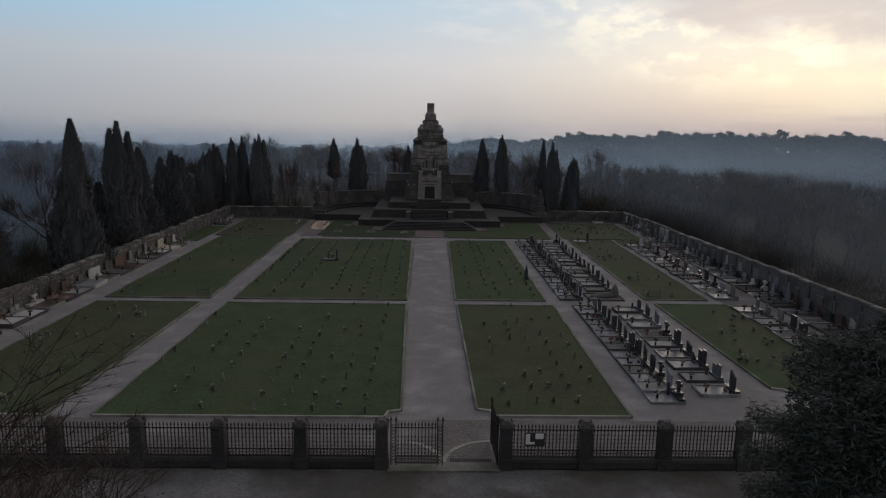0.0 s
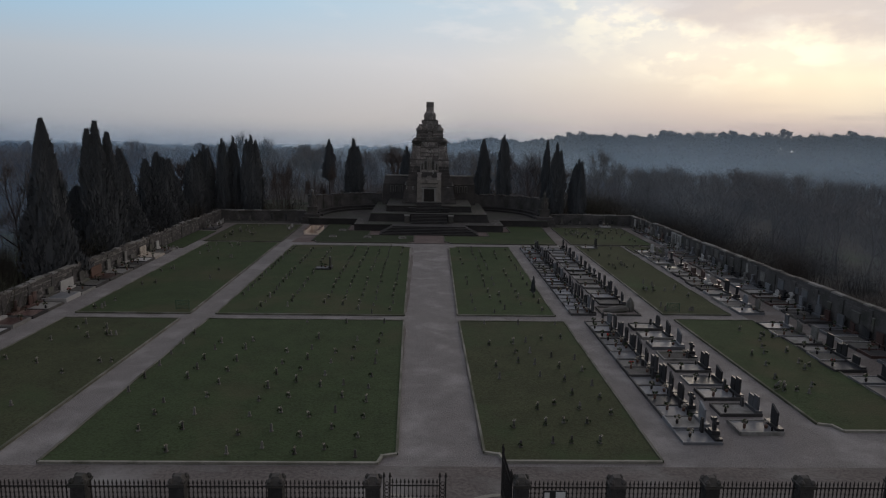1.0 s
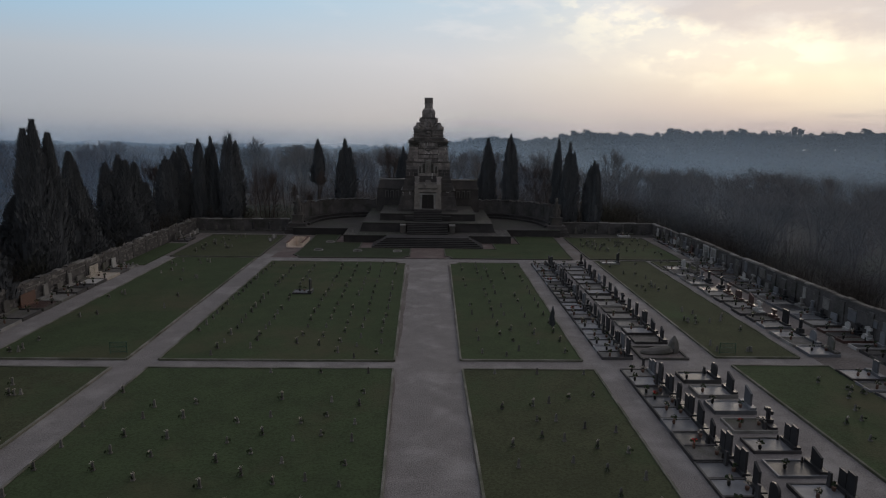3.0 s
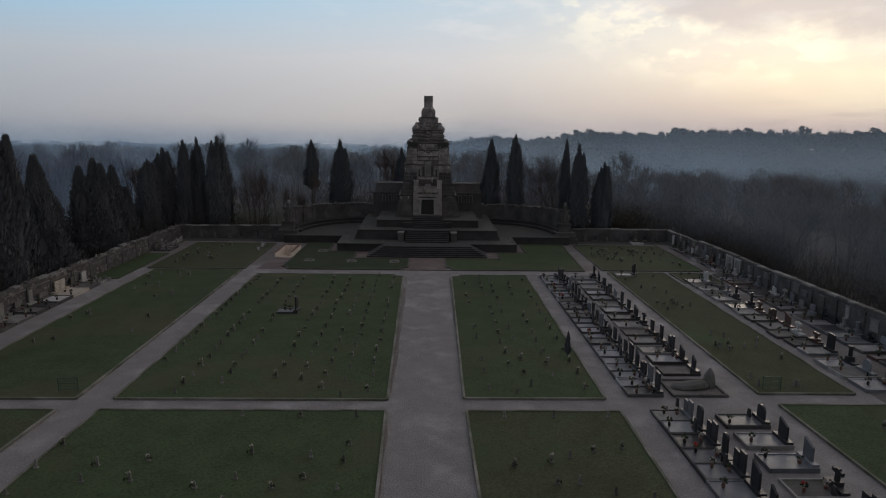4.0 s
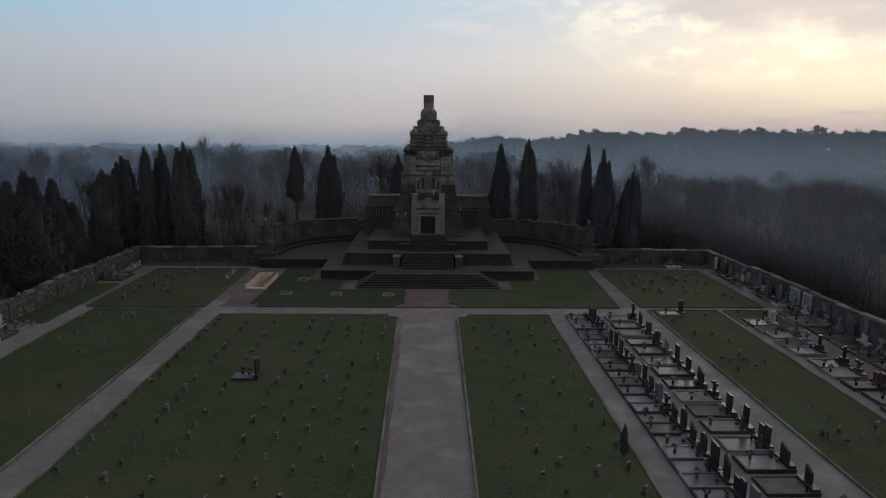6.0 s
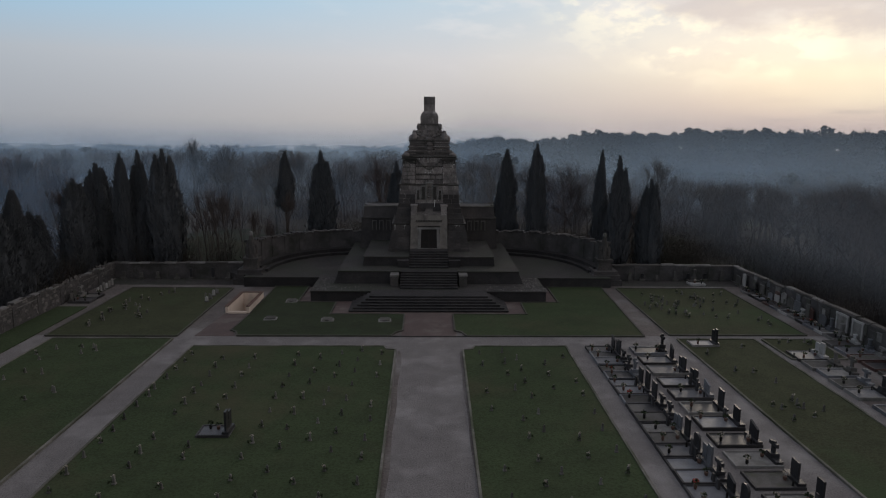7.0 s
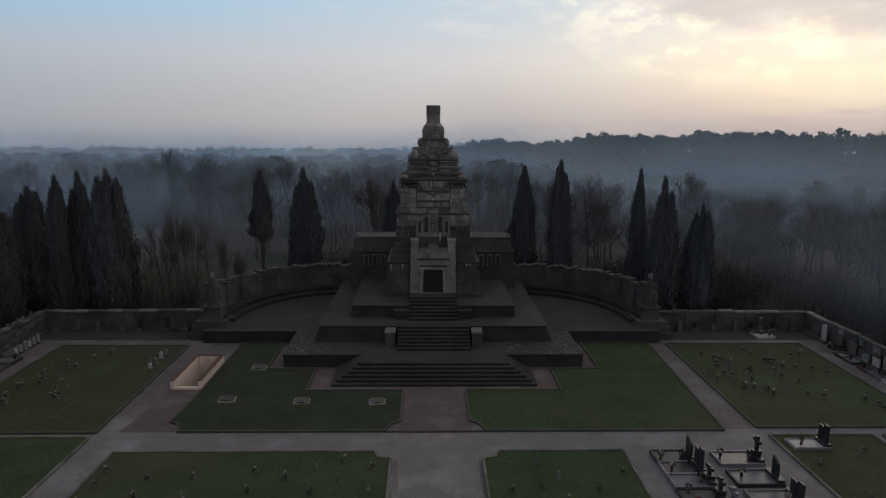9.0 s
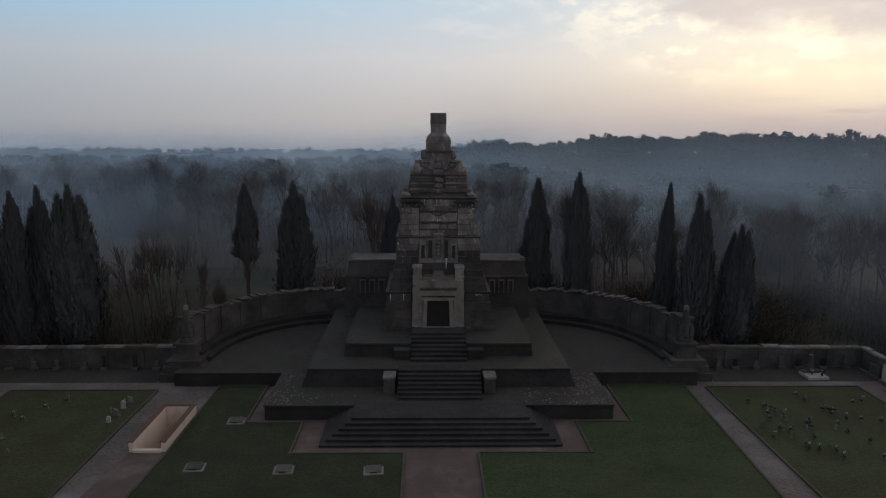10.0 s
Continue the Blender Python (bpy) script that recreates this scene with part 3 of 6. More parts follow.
        tagged(part("path_edge", bm, "litter"), "brown earth strip between the gravel and the lawn kerb", "path", kind="structure")
# lawns in front of the steps, stepped round the terrace
R = [(2.8, 33.4), (15.6, 33.4), (16.2, 48.2), (11.2, 48.2), (11.2, 42.6), (7.95, 42.6), (7.95, 38.9), (2.0, 38.9), (2.0, 34.6), (2.45, 34.3)]
lawn(R, kerb_mat="dark_kerb")
L = [(-2.45, 34.3), (-2.0, 34.6), (-2.0, 38.9), (-7.95, 38.9), (-7.95, 42.6), (-11.2, 42.6), (-11.2, 48.2), (-14.2, 48.2), (-14.2, 39.2), (-14.45, 34.6), (-14.0, 34.3), (-13.7, 33.4), (-2.8, 33.4)]
lawn(L, kerb_mat="dark_kerb", label="thin mossy winter lawn edged with dark kerbs", grass="thin_lawn")
bm = bmnew()
prism(bm, [(-2.0, 33.2), (2.0, 33.2), (2.0, 38.9), (7.95, 38.9), (7.95, 42.6), (11.2, 42.6), (11.2, 46.5), (-11.2, 46.5), (-11.2, 42.6), (-7.95, 42.6), (-7.95, 38.9), (-2.0, 38.9)], -0.1, 0.012)
tagged(part("red_paving", bm, "red_paving"), "dull red gravel apron before the monument steps", "path", kind="structure")
bm = bmnew()
box(bm, -2.75, 2.75, 33.26, 33.4, -0.1, 0.05)
tagged(part("edging_stone", bm, "retaining"), "flush dark stone edging across the red path", "kerb", kind="structure")
bm = bmnew()
prism(bm, [(-16.8, 33.4), (-13.9, 33.4), (-14.5, 34.8), (-14.4, 39.25), (-16.3, 39.25)], -0.1, 0.012)
tagged(part("red_paving", bm, "red_paving"), "dull red gravel path to the sunken stair", "path", kind="structure")


# ---- boundary walls with pilasters, coping and sunk panels ----
def wall(name, a, b, height, inward, step=3.3, mat="wall", worn=0.08, depth=0.1, end=None):
    """A wall from a to b in the plan; inward: the side (+1 left of the way, -1 right) that faces the lawns."""
    a, b = Vector(a), Vector(b)
    length, way = (b - a).length, (b - a).normalized()
    root = thing(name, "old stone wall with pilasters, weathered coping and blotchy stains", "wall", a.x, a.y, 0, math.degrees(math.atan2(way.y, way.x)), kind="structure")
    bm = bmnew()
    n = max(1, round(length / step))
    w = length / n
    s = inward
    r = random.Random(name)
    tops, lean = [], 0.0
    for i in range(n):
        lean = r.uniform(-worn, worn) if i % 3 == 0 else lean
        tops.append(height + ((height if end is None else end) - height) * (i + 0.5) / n + lean + r.uniform(-0.25, 0.25) * worn)
        box(bm, i * w, (i + 1) * w, -0.2, 0.2, -2.0, tops[-1])
    part("masonry", bm, mat, root)
    for i in range(n):
        x = i * w
        while x < (i + 1) * w - 0.3:
            l = min(r.uniform(0.7, 1.6), (i + 1) * w - x)
            z, o = tops[i] + r.uniform(-0.03, 0.02), r.uniform(-0.03, 0.03)
            if r.random() > worn * 0.6:
                bm = bmnew()
                frustum(bm, (x + 0.015, x + l - 0.015, -0.27 + o, 0.27 + o), z - 0.02, (x + 0.03, x + l - 0.03, -0.21 + o, 0.21 + o), z + r.uniform(0.07, 0.12))
                part("coping_stone", bm, "coping" if r.random() < (0.5 if mat == "wall" else 0.3) else "terrace", root)
            x += l
    for i in range(n):
        if r.random() < 0.8:
            bm = bmnew()
            y0, y1 = sorted((s * 0.19, s * 0.225))
            box(bm, i * w + 0.28, (i + 1) * w - 0.28, y0, y1, tops[i] - 0.42, tops[i] - 0.36)
            part("string_course", bm, "coping" if mat == "wall" else mat, root)
    for i in range(n + 1):
        h = min(tops[max(0, i - 1)], tops[min(n - 1, i)])
        bm = bmnew()
        y0, y1 = sorted((s * 0.19, s * (0.2 + depth)))
        box(bm, i * w - 0.26, i * w + 0.26, y0, y1, -0.3, h - 0.16)
        part("pilaster", bm, mat, root)
    return root


wall("wall_west", (-30.8, -26.4), (-30.8, 51.7), 2.0, -1, worn=0.2, depth=0.05, end=1.55)
wall("wall_east", (30.5, -26.4), (30.5, 51.7), 2.75, 1, mat="blotched_wall", worn=0.1, end=1.5)
rng = random.Random(71)
bm = bmnew()
for _ in range(1100):
    y, z = rng.uniform(-26, 51), rng.uniform(0.1, 1.9)
    l, h = rng.uniform(0.06, 0.28), rng.uniform(0.03, 0.13)
    d = rng.uniform(0.005, 0.035)
    frustum(bm, (-30.62, -30.6 + d, y - l, y + l), z - h, (-30.62, -30.6 + d * 0.7, y - l * rng.uniform(0.6, 1), y + l * rng.uniform(0.6, 1)), z + h)
tagged(part("rubble_stones", bm, "rubble"), "bare rubble stones showing where plaster fell", "stones", kind="stuff")
y = -21.0
while y < 48:
    w, h, z = rng.uniform(0.2, 0.5), rng.uniform(0.2, 0.5), rng.uniform(1.3, 1.55)
    plaque = thing("memorial_plaque", "flat weathered stone memorial plaque fixed to the wall", "plaque", 30.28, y, z - 0.15, 0, "plaques on the wall")
    bm = bmnew()
    box(bm, -0.04, 0.03, -w, w, -h, h)
    part("slab", bm, rng.choice(("old_stone", "pale_old", "old_stone", "grey_granite")), plaque)
    bm = bmnew()
    box(bm, -0.06, 0.03, -w - 0.05, w + 0.05, h, h + 0.07)
    part("cap", bm, "coping", plaque)
    y += rng.choice((1.3, 1.7, 2.4, 3.2))
wall("wall_north_west", (-30.8, 51.8), (-18.2, 51.8), 1.5, -1, 2.7, "blotched_wall", worn=0.04)
wall("wall_north_east", (18.2, 51.8), (30.5, 51.8), 1.45, -1, 2.7, "blotched_wall", worn=0.04)


# ---- front fence and gate ----
POST_W = 0.62


def fence_post(x, y):
    root = thing("fence_post", "square dark stone fence post with a carved scrolled cap", "post", x, y, group="posts of the front fence")
    bm = bmnew()
    frustum(bm, (-0.31, 0.31, -0.31, 0.31), -0.1, (-0.29, 0.29, -0.29, 0.29), 0.45)
    frustum(bm, (-0.26, 0.26, -0.26, 0.26), 0.45, (-0.245, 0.245, -0.245, 0.245), 1.75)
    part("shaft", bm, "retaining", root)
    bm = bmnew()
    frustum(bm, (-0.27, 0.27, -0.27, 0.27), 1.75, (-0.31, 0.31, -0.31, 0.31), 1.88)
    frustum(bm, (-0.26, 0.26, -0.26, 0.26), 1.88, (-0.12, 0.12, -0.12, 0.12), 2.1)
    for sx in (-1, 1):
        for sy in (-1, 1):
            lathe(bm, [(0.02, 1.87), (0.09, 1.9), (0.1, 1.98), (0.03, 2.06)], sx * 0.2, sy * 0.2, 6)
    part("cap", bm, "terrace", root)


def ring_band(bm, x0, x1, z, r):
    n = max(1, round((x1 - x0) / (2 * r)))
    step = (x1 - x0) / n
    for i in range(n):
        cx = x0 + (i + 0.5) * step
        pts = [(cx + 0.98 * r * math.cos(k * math.pi / 3), z + 0.98 * r * math.sin(k * math.pi / 3)) for k in range(6)]
        for k in range(6):
            a, b = pts[k], pts[(k + 1) % 6]
            tube(bm, (a[0], 0, a[1]), (b[0], 0, b[1]), 0.014, 0.014, 3)


def railing(x0, x1, root, z0=0.42, top=1.86, rings=True):
    """Upright bars with twisted knots and spear tips, two rails and a band of rings: into parts of root (local x)."""
    n = max(2, round((x1 - x0) / 0.145))
    for i in range(n):
        x = x0 + (i + 0.5) * (x1 - x0) / n
        bm = bmnew()
        box(bm, x - 0.013, x + 0.013, -0.013, 0.013, z0, top - 0.1)
        lathe(bm, [(0.004, top - 0.13), (0.04, top - 0.09), (0.006, top + 0.06)], x, 0, 4)
        for k in range(5):
            lathe(bm, [(0.013, z0 + 0.42 + k * 0.18), (0.046, z0 + 0.47 + k * 0.18), (0.013, z0 + 0.52 + k * 0.18)], x, 0, 4)
        part("bar", bm, "iron", root)
    for z in (z0 + 0.02, z0 + 0.34, top - 0.2):
        bm = bmnew()
        box(bm, x0, x1, -0.02, 0.02, z - 0.018, z + 0.018)
        part("rail", bm, "iron", root)
    if rings:
        bm = bmnew()
        ring_band(bm, x0, x1, z0 + 0.11, 0.068)
        ring_band(bm, x0, x1, z0 + 0.25, 0.068)
        part("ring_band", bm, "iron", root)


FENCE_Y = -26.05
posts_l = [-2.25 - 3.36 * i for i in range(9)]
posts_r = [2.95 + 3.36 * i for i in range(9)]
for x in posts_l + posts_r:
    fence_post(x, FENCE_Y)
for xs in (posts_l, posts_r):
    for a, b in zip(xs, xs[1:]):
        a, b = min(a, b) + 0.27, max(a, b) - 0.27
        root = thing("fence_plinth", "low dark stone plinth wall under the iron railing", "plinth", 0, FENCE_Y, group="plinths of the front fence")
        bm = bmnew()
        box(bm, a, b, -0.2, 0.2, -0.1, 0.3)
        frustum(bm, (a, b, -0.25, 0.25), 0.3, (a, b, -0.2, 0.2), 0.4)
        part("stone", bm, "retaining", root)
        root = thing("iron_railing", "black wrought-iron railing with knotted bars and ring band", "railing", 0, FENCE_Y, group="railings of the front fence")
        railing(a, b, root)

bm = bmnew()
box(bm, -2.0, 2.7, -26.5, -25.75, -0.1, 0.03)
tagged(part("threshold", bm, "kerb"), "worn pale stone threshold under the gate", "threshold", kind="structure")
bm = bmnew()
for i in range(18):
    box(bm, 0.65 + i * 0.1, 0.71 + i * 0.1, -25.74, -25.44, 0.0, 0.03)
tagged(part("drain_grate", bm, "iron"), "black iron drain grate behind the gate", "grate")


def gate_leaf(hinge_x, turn, width, mirrored, state):
    root = thing("gate_leaf", state, "gate", hinge_x, FENCE_Y, 0, turn, group="leaves of the gate")
    s = -1 if mirrored else 1
    a, b = sorted((0.0, s * width))
    railing(a + 0.26, b - 0.26, root, 0.12, 1.92)
    for c in (a + 0.03, a + 0.24, b - 0.24, b - 0.03):
        bm = bmnew()
        box(bm, c - 0.022, c + 0.022, -0.025, 0.025, 0.05, 2.02)
        lathe(bm, [(0.01, 2.0), (0.06, 2.05), (0.01, 2.22)], c, 0, 5)
        part("stile", bm, "iron", root)
    for c in (a + 0.135, b - 0.135):
        bm = bmnew()
        for k in range(12):
            z = 0.2 + k * 0.145
            pts = [(c + 0.075 * math.cos(j * math.pi / 3), z + 0.07 * math.sin(j * math.pi / 3)) for j in range(6)]
            for j in range(6):
                p, q = pts[j], pts[(j + 1) % 6]
                tube(bm, (p[0], 0, p[1]), (q[0], 0, q[1]), 0.014, 0.014, 3)
        part("ring_panel", bm, "iron", root)


gate_leaf(-1.9, 0, 2.22, False, "closed black wrought-iron gate leaf with ring panels")
gate_leaf(2.62, -88, 2.22, True, "open black wrought-iron gate leaf folded back")


def swing_groove(cx, a0, a1, top):
    bm = bmnew()
    n = 14
    for i in range(n):
        p, q = (radians(a0 + (a1 - a0) * k / n) for k in (i, i + 1))
        prism(bm, [(cx + 2.2 * math.cos(p), FENCE_Y + 2.2 * math.sin(p)), (cx + 2.4 * math.cos(p), FENCE_Y + 2.4 * math.sin(p)),
                   (cx + 2.4 * math.cos(q), FENCE_Y + 2.4 * math.sin(q)), (cx + 2.2 * math.cos(q), FENCE_Y + 2.2 * math.sin(q))], -0.05, top)
    tagged(part("swing_track", bm, "front_kerb"), "pale curved stone track of the gate leaf in the gravel", "track", kind="structure")


swing_groove(-1.9, 8, 88, 0.018)
swing_groove(2.62, 92, 170, 0.023)
root = thing("notice_board", "black notice board with two blank white sheets on the railing", "sign", 4.15, FENCE_Y - 0.06, 0.95)
bm = bmnew()
box(bm, -0.42, 0.42, -0.02, 0.02, 0, 0.62)
part("board", bm, "black_board", root)
for x0, x1, z0, z1 in ((-0.38, -0.2, 0.1, 0.56), (0.02, 0.36, 0.34, 0.58), (-0.2, 0.0, 0.1, 0.2)):
    bm = bmnew()
    box(bm, x0, x1, -0.03, -0.022, z0, z1)
    part("sheet", bm, "white_board", root)


# ---- the monument: terraces, stairs, tower, wings, curved walls ----
bm = bmnew()
box(bm, -0.5, 0.5, -0.5, 0.5, -0.5, 0.5)
UNIT_STONE = mesh_of("stone", bm, "ceppo", 0.03)
bm = bmnew()
box(bm, -0.5, 0.5, -0.5, 0.5, -0.5, 0.5)
PALE_STONE = mesh_of("stone", bm, "tower", 0.03)
stone_rng = random.Random(31)


def front_stones(root, x0, x1, y, z0, z1):
    """One course of separate facing stones along the front, some of them proud."""
    x = x0
    while x < x1 - 0.1:
        w = min(stone_rng.uniform(0.45, 0.95), x1 - x)
        if x1 - x - w < 0.3:
            w = x1 - x
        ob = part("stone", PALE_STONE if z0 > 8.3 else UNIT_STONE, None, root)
        ob.location = (x + w / 2, y + 0.12 - stone_rng.uniform(0.0, 0.07), (z0 + z1) / 2)
        ob.scale = (w - 0.025, 0.3, z1 - z0 - 0.02)
        x += w


def block_course(root, name, low, z0, high, z1, mat, rows, label="", gap=None):
    """A battered block built of courses; each course is one part, with a joint between."""
    for i in range(rows):
        a, b = i / rows, (i + 1) / rows - 0.0
        r0 = [l + (h - l) * a for l, h in zip(low, high)]
        r1 = [l + (h - l) * b for l, h in zip(low, high)]
        j = 0.02 * (i % 2)
        bm = bmnew()
        frustum(bm, (r0[0] - j, r0[1] + j, r0[2] - j, r0[3] + j), z0 + (z1 - z0) * a, (r1[0] - j, r1[1] + j, r1[2] - j, r1[3] + j), z0 + (z1 - z0) * b)
        part(name, bm, mat, root, label)
        if gap is not None:
            w, y = (r0[1] + r1[1]) / 2 + 0.01, (r0[2] + r1[2]) / 2
            za, zb = z0 + (z1 - z0) * a, z0 + (z1 - z0) * b
            for s0, s1 in (((-w, -gap), (gap, w)) if gap else ((-w, w),)):
                front_stones(root, s0, s1, y, za, zb)


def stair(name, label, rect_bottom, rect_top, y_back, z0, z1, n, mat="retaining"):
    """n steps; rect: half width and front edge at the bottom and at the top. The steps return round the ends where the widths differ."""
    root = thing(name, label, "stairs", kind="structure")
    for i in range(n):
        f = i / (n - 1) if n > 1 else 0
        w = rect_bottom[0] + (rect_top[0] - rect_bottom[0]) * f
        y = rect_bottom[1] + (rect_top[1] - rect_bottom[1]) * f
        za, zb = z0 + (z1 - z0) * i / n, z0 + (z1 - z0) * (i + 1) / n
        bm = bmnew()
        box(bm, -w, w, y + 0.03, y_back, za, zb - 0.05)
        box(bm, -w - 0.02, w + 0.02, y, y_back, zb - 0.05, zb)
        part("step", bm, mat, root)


Z1, Z2, Z3, ZD = 0.93, 2.05, 2.92, 3.2
stair("stairs_lower", "broad dark stone steps returning round the ends", (6.5, 39.65), (4.95, 41.35), 43.4, 0.0, Z1, 6)
root = thing("terrace_lower", "low dark stone terrace with mossy paving", "terrace", kind="structure")
for s in (-1, 1):
    bm = bmnew()
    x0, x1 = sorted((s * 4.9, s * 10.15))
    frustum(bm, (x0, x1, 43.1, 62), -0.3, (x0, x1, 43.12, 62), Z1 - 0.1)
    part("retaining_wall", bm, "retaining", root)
    bm = bmnew()
    x0, x1 = sorted((s * 4.9, s * 10.2))
    box(bm, x0, x1, 43.04, 62, Z1 - 0.1, Z1)
    part("paving", bm, "moss", root)
bm = bmnew()
box(bm, -4.9, 4.9, 43.2, 62, -0.3, Z1 - 0.002)
part("paving", bm, "moss", root)
stair("stairs_middle", "dark stone steps between two low pedestals", (2.5, 43.75), (2.5, 45.7), 46.6, Z1, Z2, 7)
for s in (-1, 1):
    root = thing("stair_pedestal", "square dark stone pedestal with a pale cap beside the steps", "pedestal", s * 3.05, 45.2, Z1, group="stair pedestals")
    bm = bmnew()
    frustum(bm, (-0.36, 0.36, -0.45, 0.65), 0, (-0.33, 0.33, -0.42, 0.65), 0.9)
    part("die", bm, "terrace", root)
    bm = bmnew()
    box(bm, -0.38, 0.38, -0.48, 0.65, 0.9, 1.03)
    part("cap", bm, "coping", root)
root = thing("terrace_middle", "battered dark stone terrace below the tower", "terrace", kind="structure")
for s in (-1, 1):
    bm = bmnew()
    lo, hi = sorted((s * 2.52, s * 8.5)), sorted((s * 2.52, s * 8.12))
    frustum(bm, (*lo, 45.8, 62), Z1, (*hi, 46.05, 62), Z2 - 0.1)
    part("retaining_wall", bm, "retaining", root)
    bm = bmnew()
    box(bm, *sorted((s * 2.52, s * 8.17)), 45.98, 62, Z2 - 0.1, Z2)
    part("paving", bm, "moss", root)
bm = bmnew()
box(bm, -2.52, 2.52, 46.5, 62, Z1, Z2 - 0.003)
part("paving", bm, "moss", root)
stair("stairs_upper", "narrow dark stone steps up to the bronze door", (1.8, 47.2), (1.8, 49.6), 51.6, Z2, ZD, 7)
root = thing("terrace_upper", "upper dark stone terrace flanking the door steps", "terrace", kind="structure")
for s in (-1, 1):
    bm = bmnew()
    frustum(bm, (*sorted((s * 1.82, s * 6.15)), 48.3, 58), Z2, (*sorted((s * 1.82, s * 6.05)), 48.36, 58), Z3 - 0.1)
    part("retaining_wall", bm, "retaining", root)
    bm = bmnew()
    box(bm, *sorted((s * 1.82, s * 6.1)), 48.28, 58, Z3 - 0.1, Z3)
    part("paving", bm, "moss", root)
    bm = bmnew()
    box(bm, *sorted((s * 1.84, s * 2.9)), 47.6, 48.3, Z2, Z3 - 0.25)
    part("cheek_wall", bm, "retaining", root)

tower = thing("mausoleum", "tall stepped dark stone mausoleum tower with pale door surround", "mausoleum", 0, 55.0)
CY = 0.0


def sq(h, d=None):
    d = h if d is None else d
    return (-h, h, -d, d)


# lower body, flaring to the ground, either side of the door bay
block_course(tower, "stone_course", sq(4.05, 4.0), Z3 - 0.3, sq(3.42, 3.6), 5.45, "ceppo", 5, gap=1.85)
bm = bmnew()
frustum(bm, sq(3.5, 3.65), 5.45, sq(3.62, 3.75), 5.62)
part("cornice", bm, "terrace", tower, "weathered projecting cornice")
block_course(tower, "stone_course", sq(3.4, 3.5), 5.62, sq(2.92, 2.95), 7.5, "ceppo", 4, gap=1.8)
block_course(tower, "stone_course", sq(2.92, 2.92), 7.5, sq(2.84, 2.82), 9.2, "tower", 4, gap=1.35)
bm = bmnew()
frustum(bm, sq(2.9, 2.88), 9.2, sq(2.95, 2.92), 9.35)
part("string_course", bm, "terrace", tower)
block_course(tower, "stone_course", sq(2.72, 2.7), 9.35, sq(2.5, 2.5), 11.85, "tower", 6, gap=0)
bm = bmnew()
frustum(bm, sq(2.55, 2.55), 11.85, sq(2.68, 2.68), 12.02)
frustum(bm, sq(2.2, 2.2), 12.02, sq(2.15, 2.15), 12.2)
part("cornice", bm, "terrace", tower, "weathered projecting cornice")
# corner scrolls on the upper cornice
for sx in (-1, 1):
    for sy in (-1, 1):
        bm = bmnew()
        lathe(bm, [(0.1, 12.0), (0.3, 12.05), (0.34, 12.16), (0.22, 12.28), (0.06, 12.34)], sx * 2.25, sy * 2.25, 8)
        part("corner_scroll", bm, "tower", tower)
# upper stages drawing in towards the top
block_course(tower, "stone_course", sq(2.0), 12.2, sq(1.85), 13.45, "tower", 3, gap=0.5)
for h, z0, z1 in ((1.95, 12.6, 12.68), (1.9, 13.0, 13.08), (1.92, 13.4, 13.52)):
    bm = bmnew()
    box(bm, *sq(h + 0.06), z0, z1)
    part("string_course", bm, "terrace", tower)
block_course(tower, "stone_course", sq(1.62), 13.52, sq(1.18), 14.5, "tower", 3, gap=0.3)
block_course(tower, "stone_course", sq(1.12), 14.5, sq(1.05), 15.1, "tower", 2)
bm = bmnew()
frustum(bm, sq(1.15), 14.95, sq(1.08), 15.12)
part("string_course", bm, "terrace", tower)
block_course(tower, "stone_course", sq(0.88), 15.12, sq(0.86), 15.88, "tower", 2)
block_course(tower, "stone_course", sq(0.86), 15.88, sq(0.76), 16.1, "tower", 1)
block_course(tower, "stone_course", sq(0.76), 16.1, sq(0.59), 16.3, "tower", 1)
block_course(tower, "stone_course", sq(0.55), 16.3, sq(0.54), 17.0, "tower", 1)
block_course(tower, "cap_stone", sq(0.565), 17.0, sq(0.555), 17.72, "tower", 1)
# rounded shoulders at the drawing-in
for sx in (-1, 1):
    for sy in (-1, 1):
        bm = bmnew()
        lathe(bm, [(0.25, 13.5), (0.36, 13.7), (0.3, 14.0), (0.12, 14.25)], sx * 1.5, sy * 1.5, 7)
        part("shoulder_scroll", bm, "tower", tower)
        bm = bmnew()
        lathe(bm, [(0.1, 14.5), (0.22, 14.65), (0.2, 14.95), (0.08, 15.1)], sx * 1.05, sy * 1.05, 7)
        part("shoulder_scroll", bm, "tower", tower)
# carved mass on the front of the upper stage
bm = bmnew()
for z, r in ((12.3, 0.34), (12.7, 0.44), (13.1, 0.5), (13.6, 0.46), (14.0, 0.36), (14.35, 0.25)):
    lathe(bm, [(r * 0.4, z - 0.22), (r, z - 0.05), (r * 0.9, z + 0.15), (r * 0.4, z + 0.3)], 0, -1.95 + (z - 12.3) * 0.3, 7)
for s in (-1, 1):
    for k in range(4):
        lathe(bm, [(0.05, 13.7 + 0.1 * k), (0.16, 13.8 + 0.1 * k), (0.05, 13.95 + 0.1 * k)], s * (0.5 + 0.2 * k), -1.55 + 0.05 * k, 6)
for s in (-1, 1):
    for k in range(7):
        a = k * 0.9
        r = 0.42 - 0.05 * k
        lathe(bm, [(0.04, 14.05 + r * math.sin(a) - 0.1), (0.13, 14.05 + r * math.sin(a)), (0.04, 14.05 + r * math.sin(a) + 0.1)], s * (0.95 + r * math.cos(a)), -1.42, 6)
part("carving", bm, "tower", tower, "worn carved ornament")
for h, z0, z1 in ((2.25, 12.35, 12.46), (2.12, 12.78, 12.88), (2.05, 13.2, 13.3)):
    bm = bmnew()
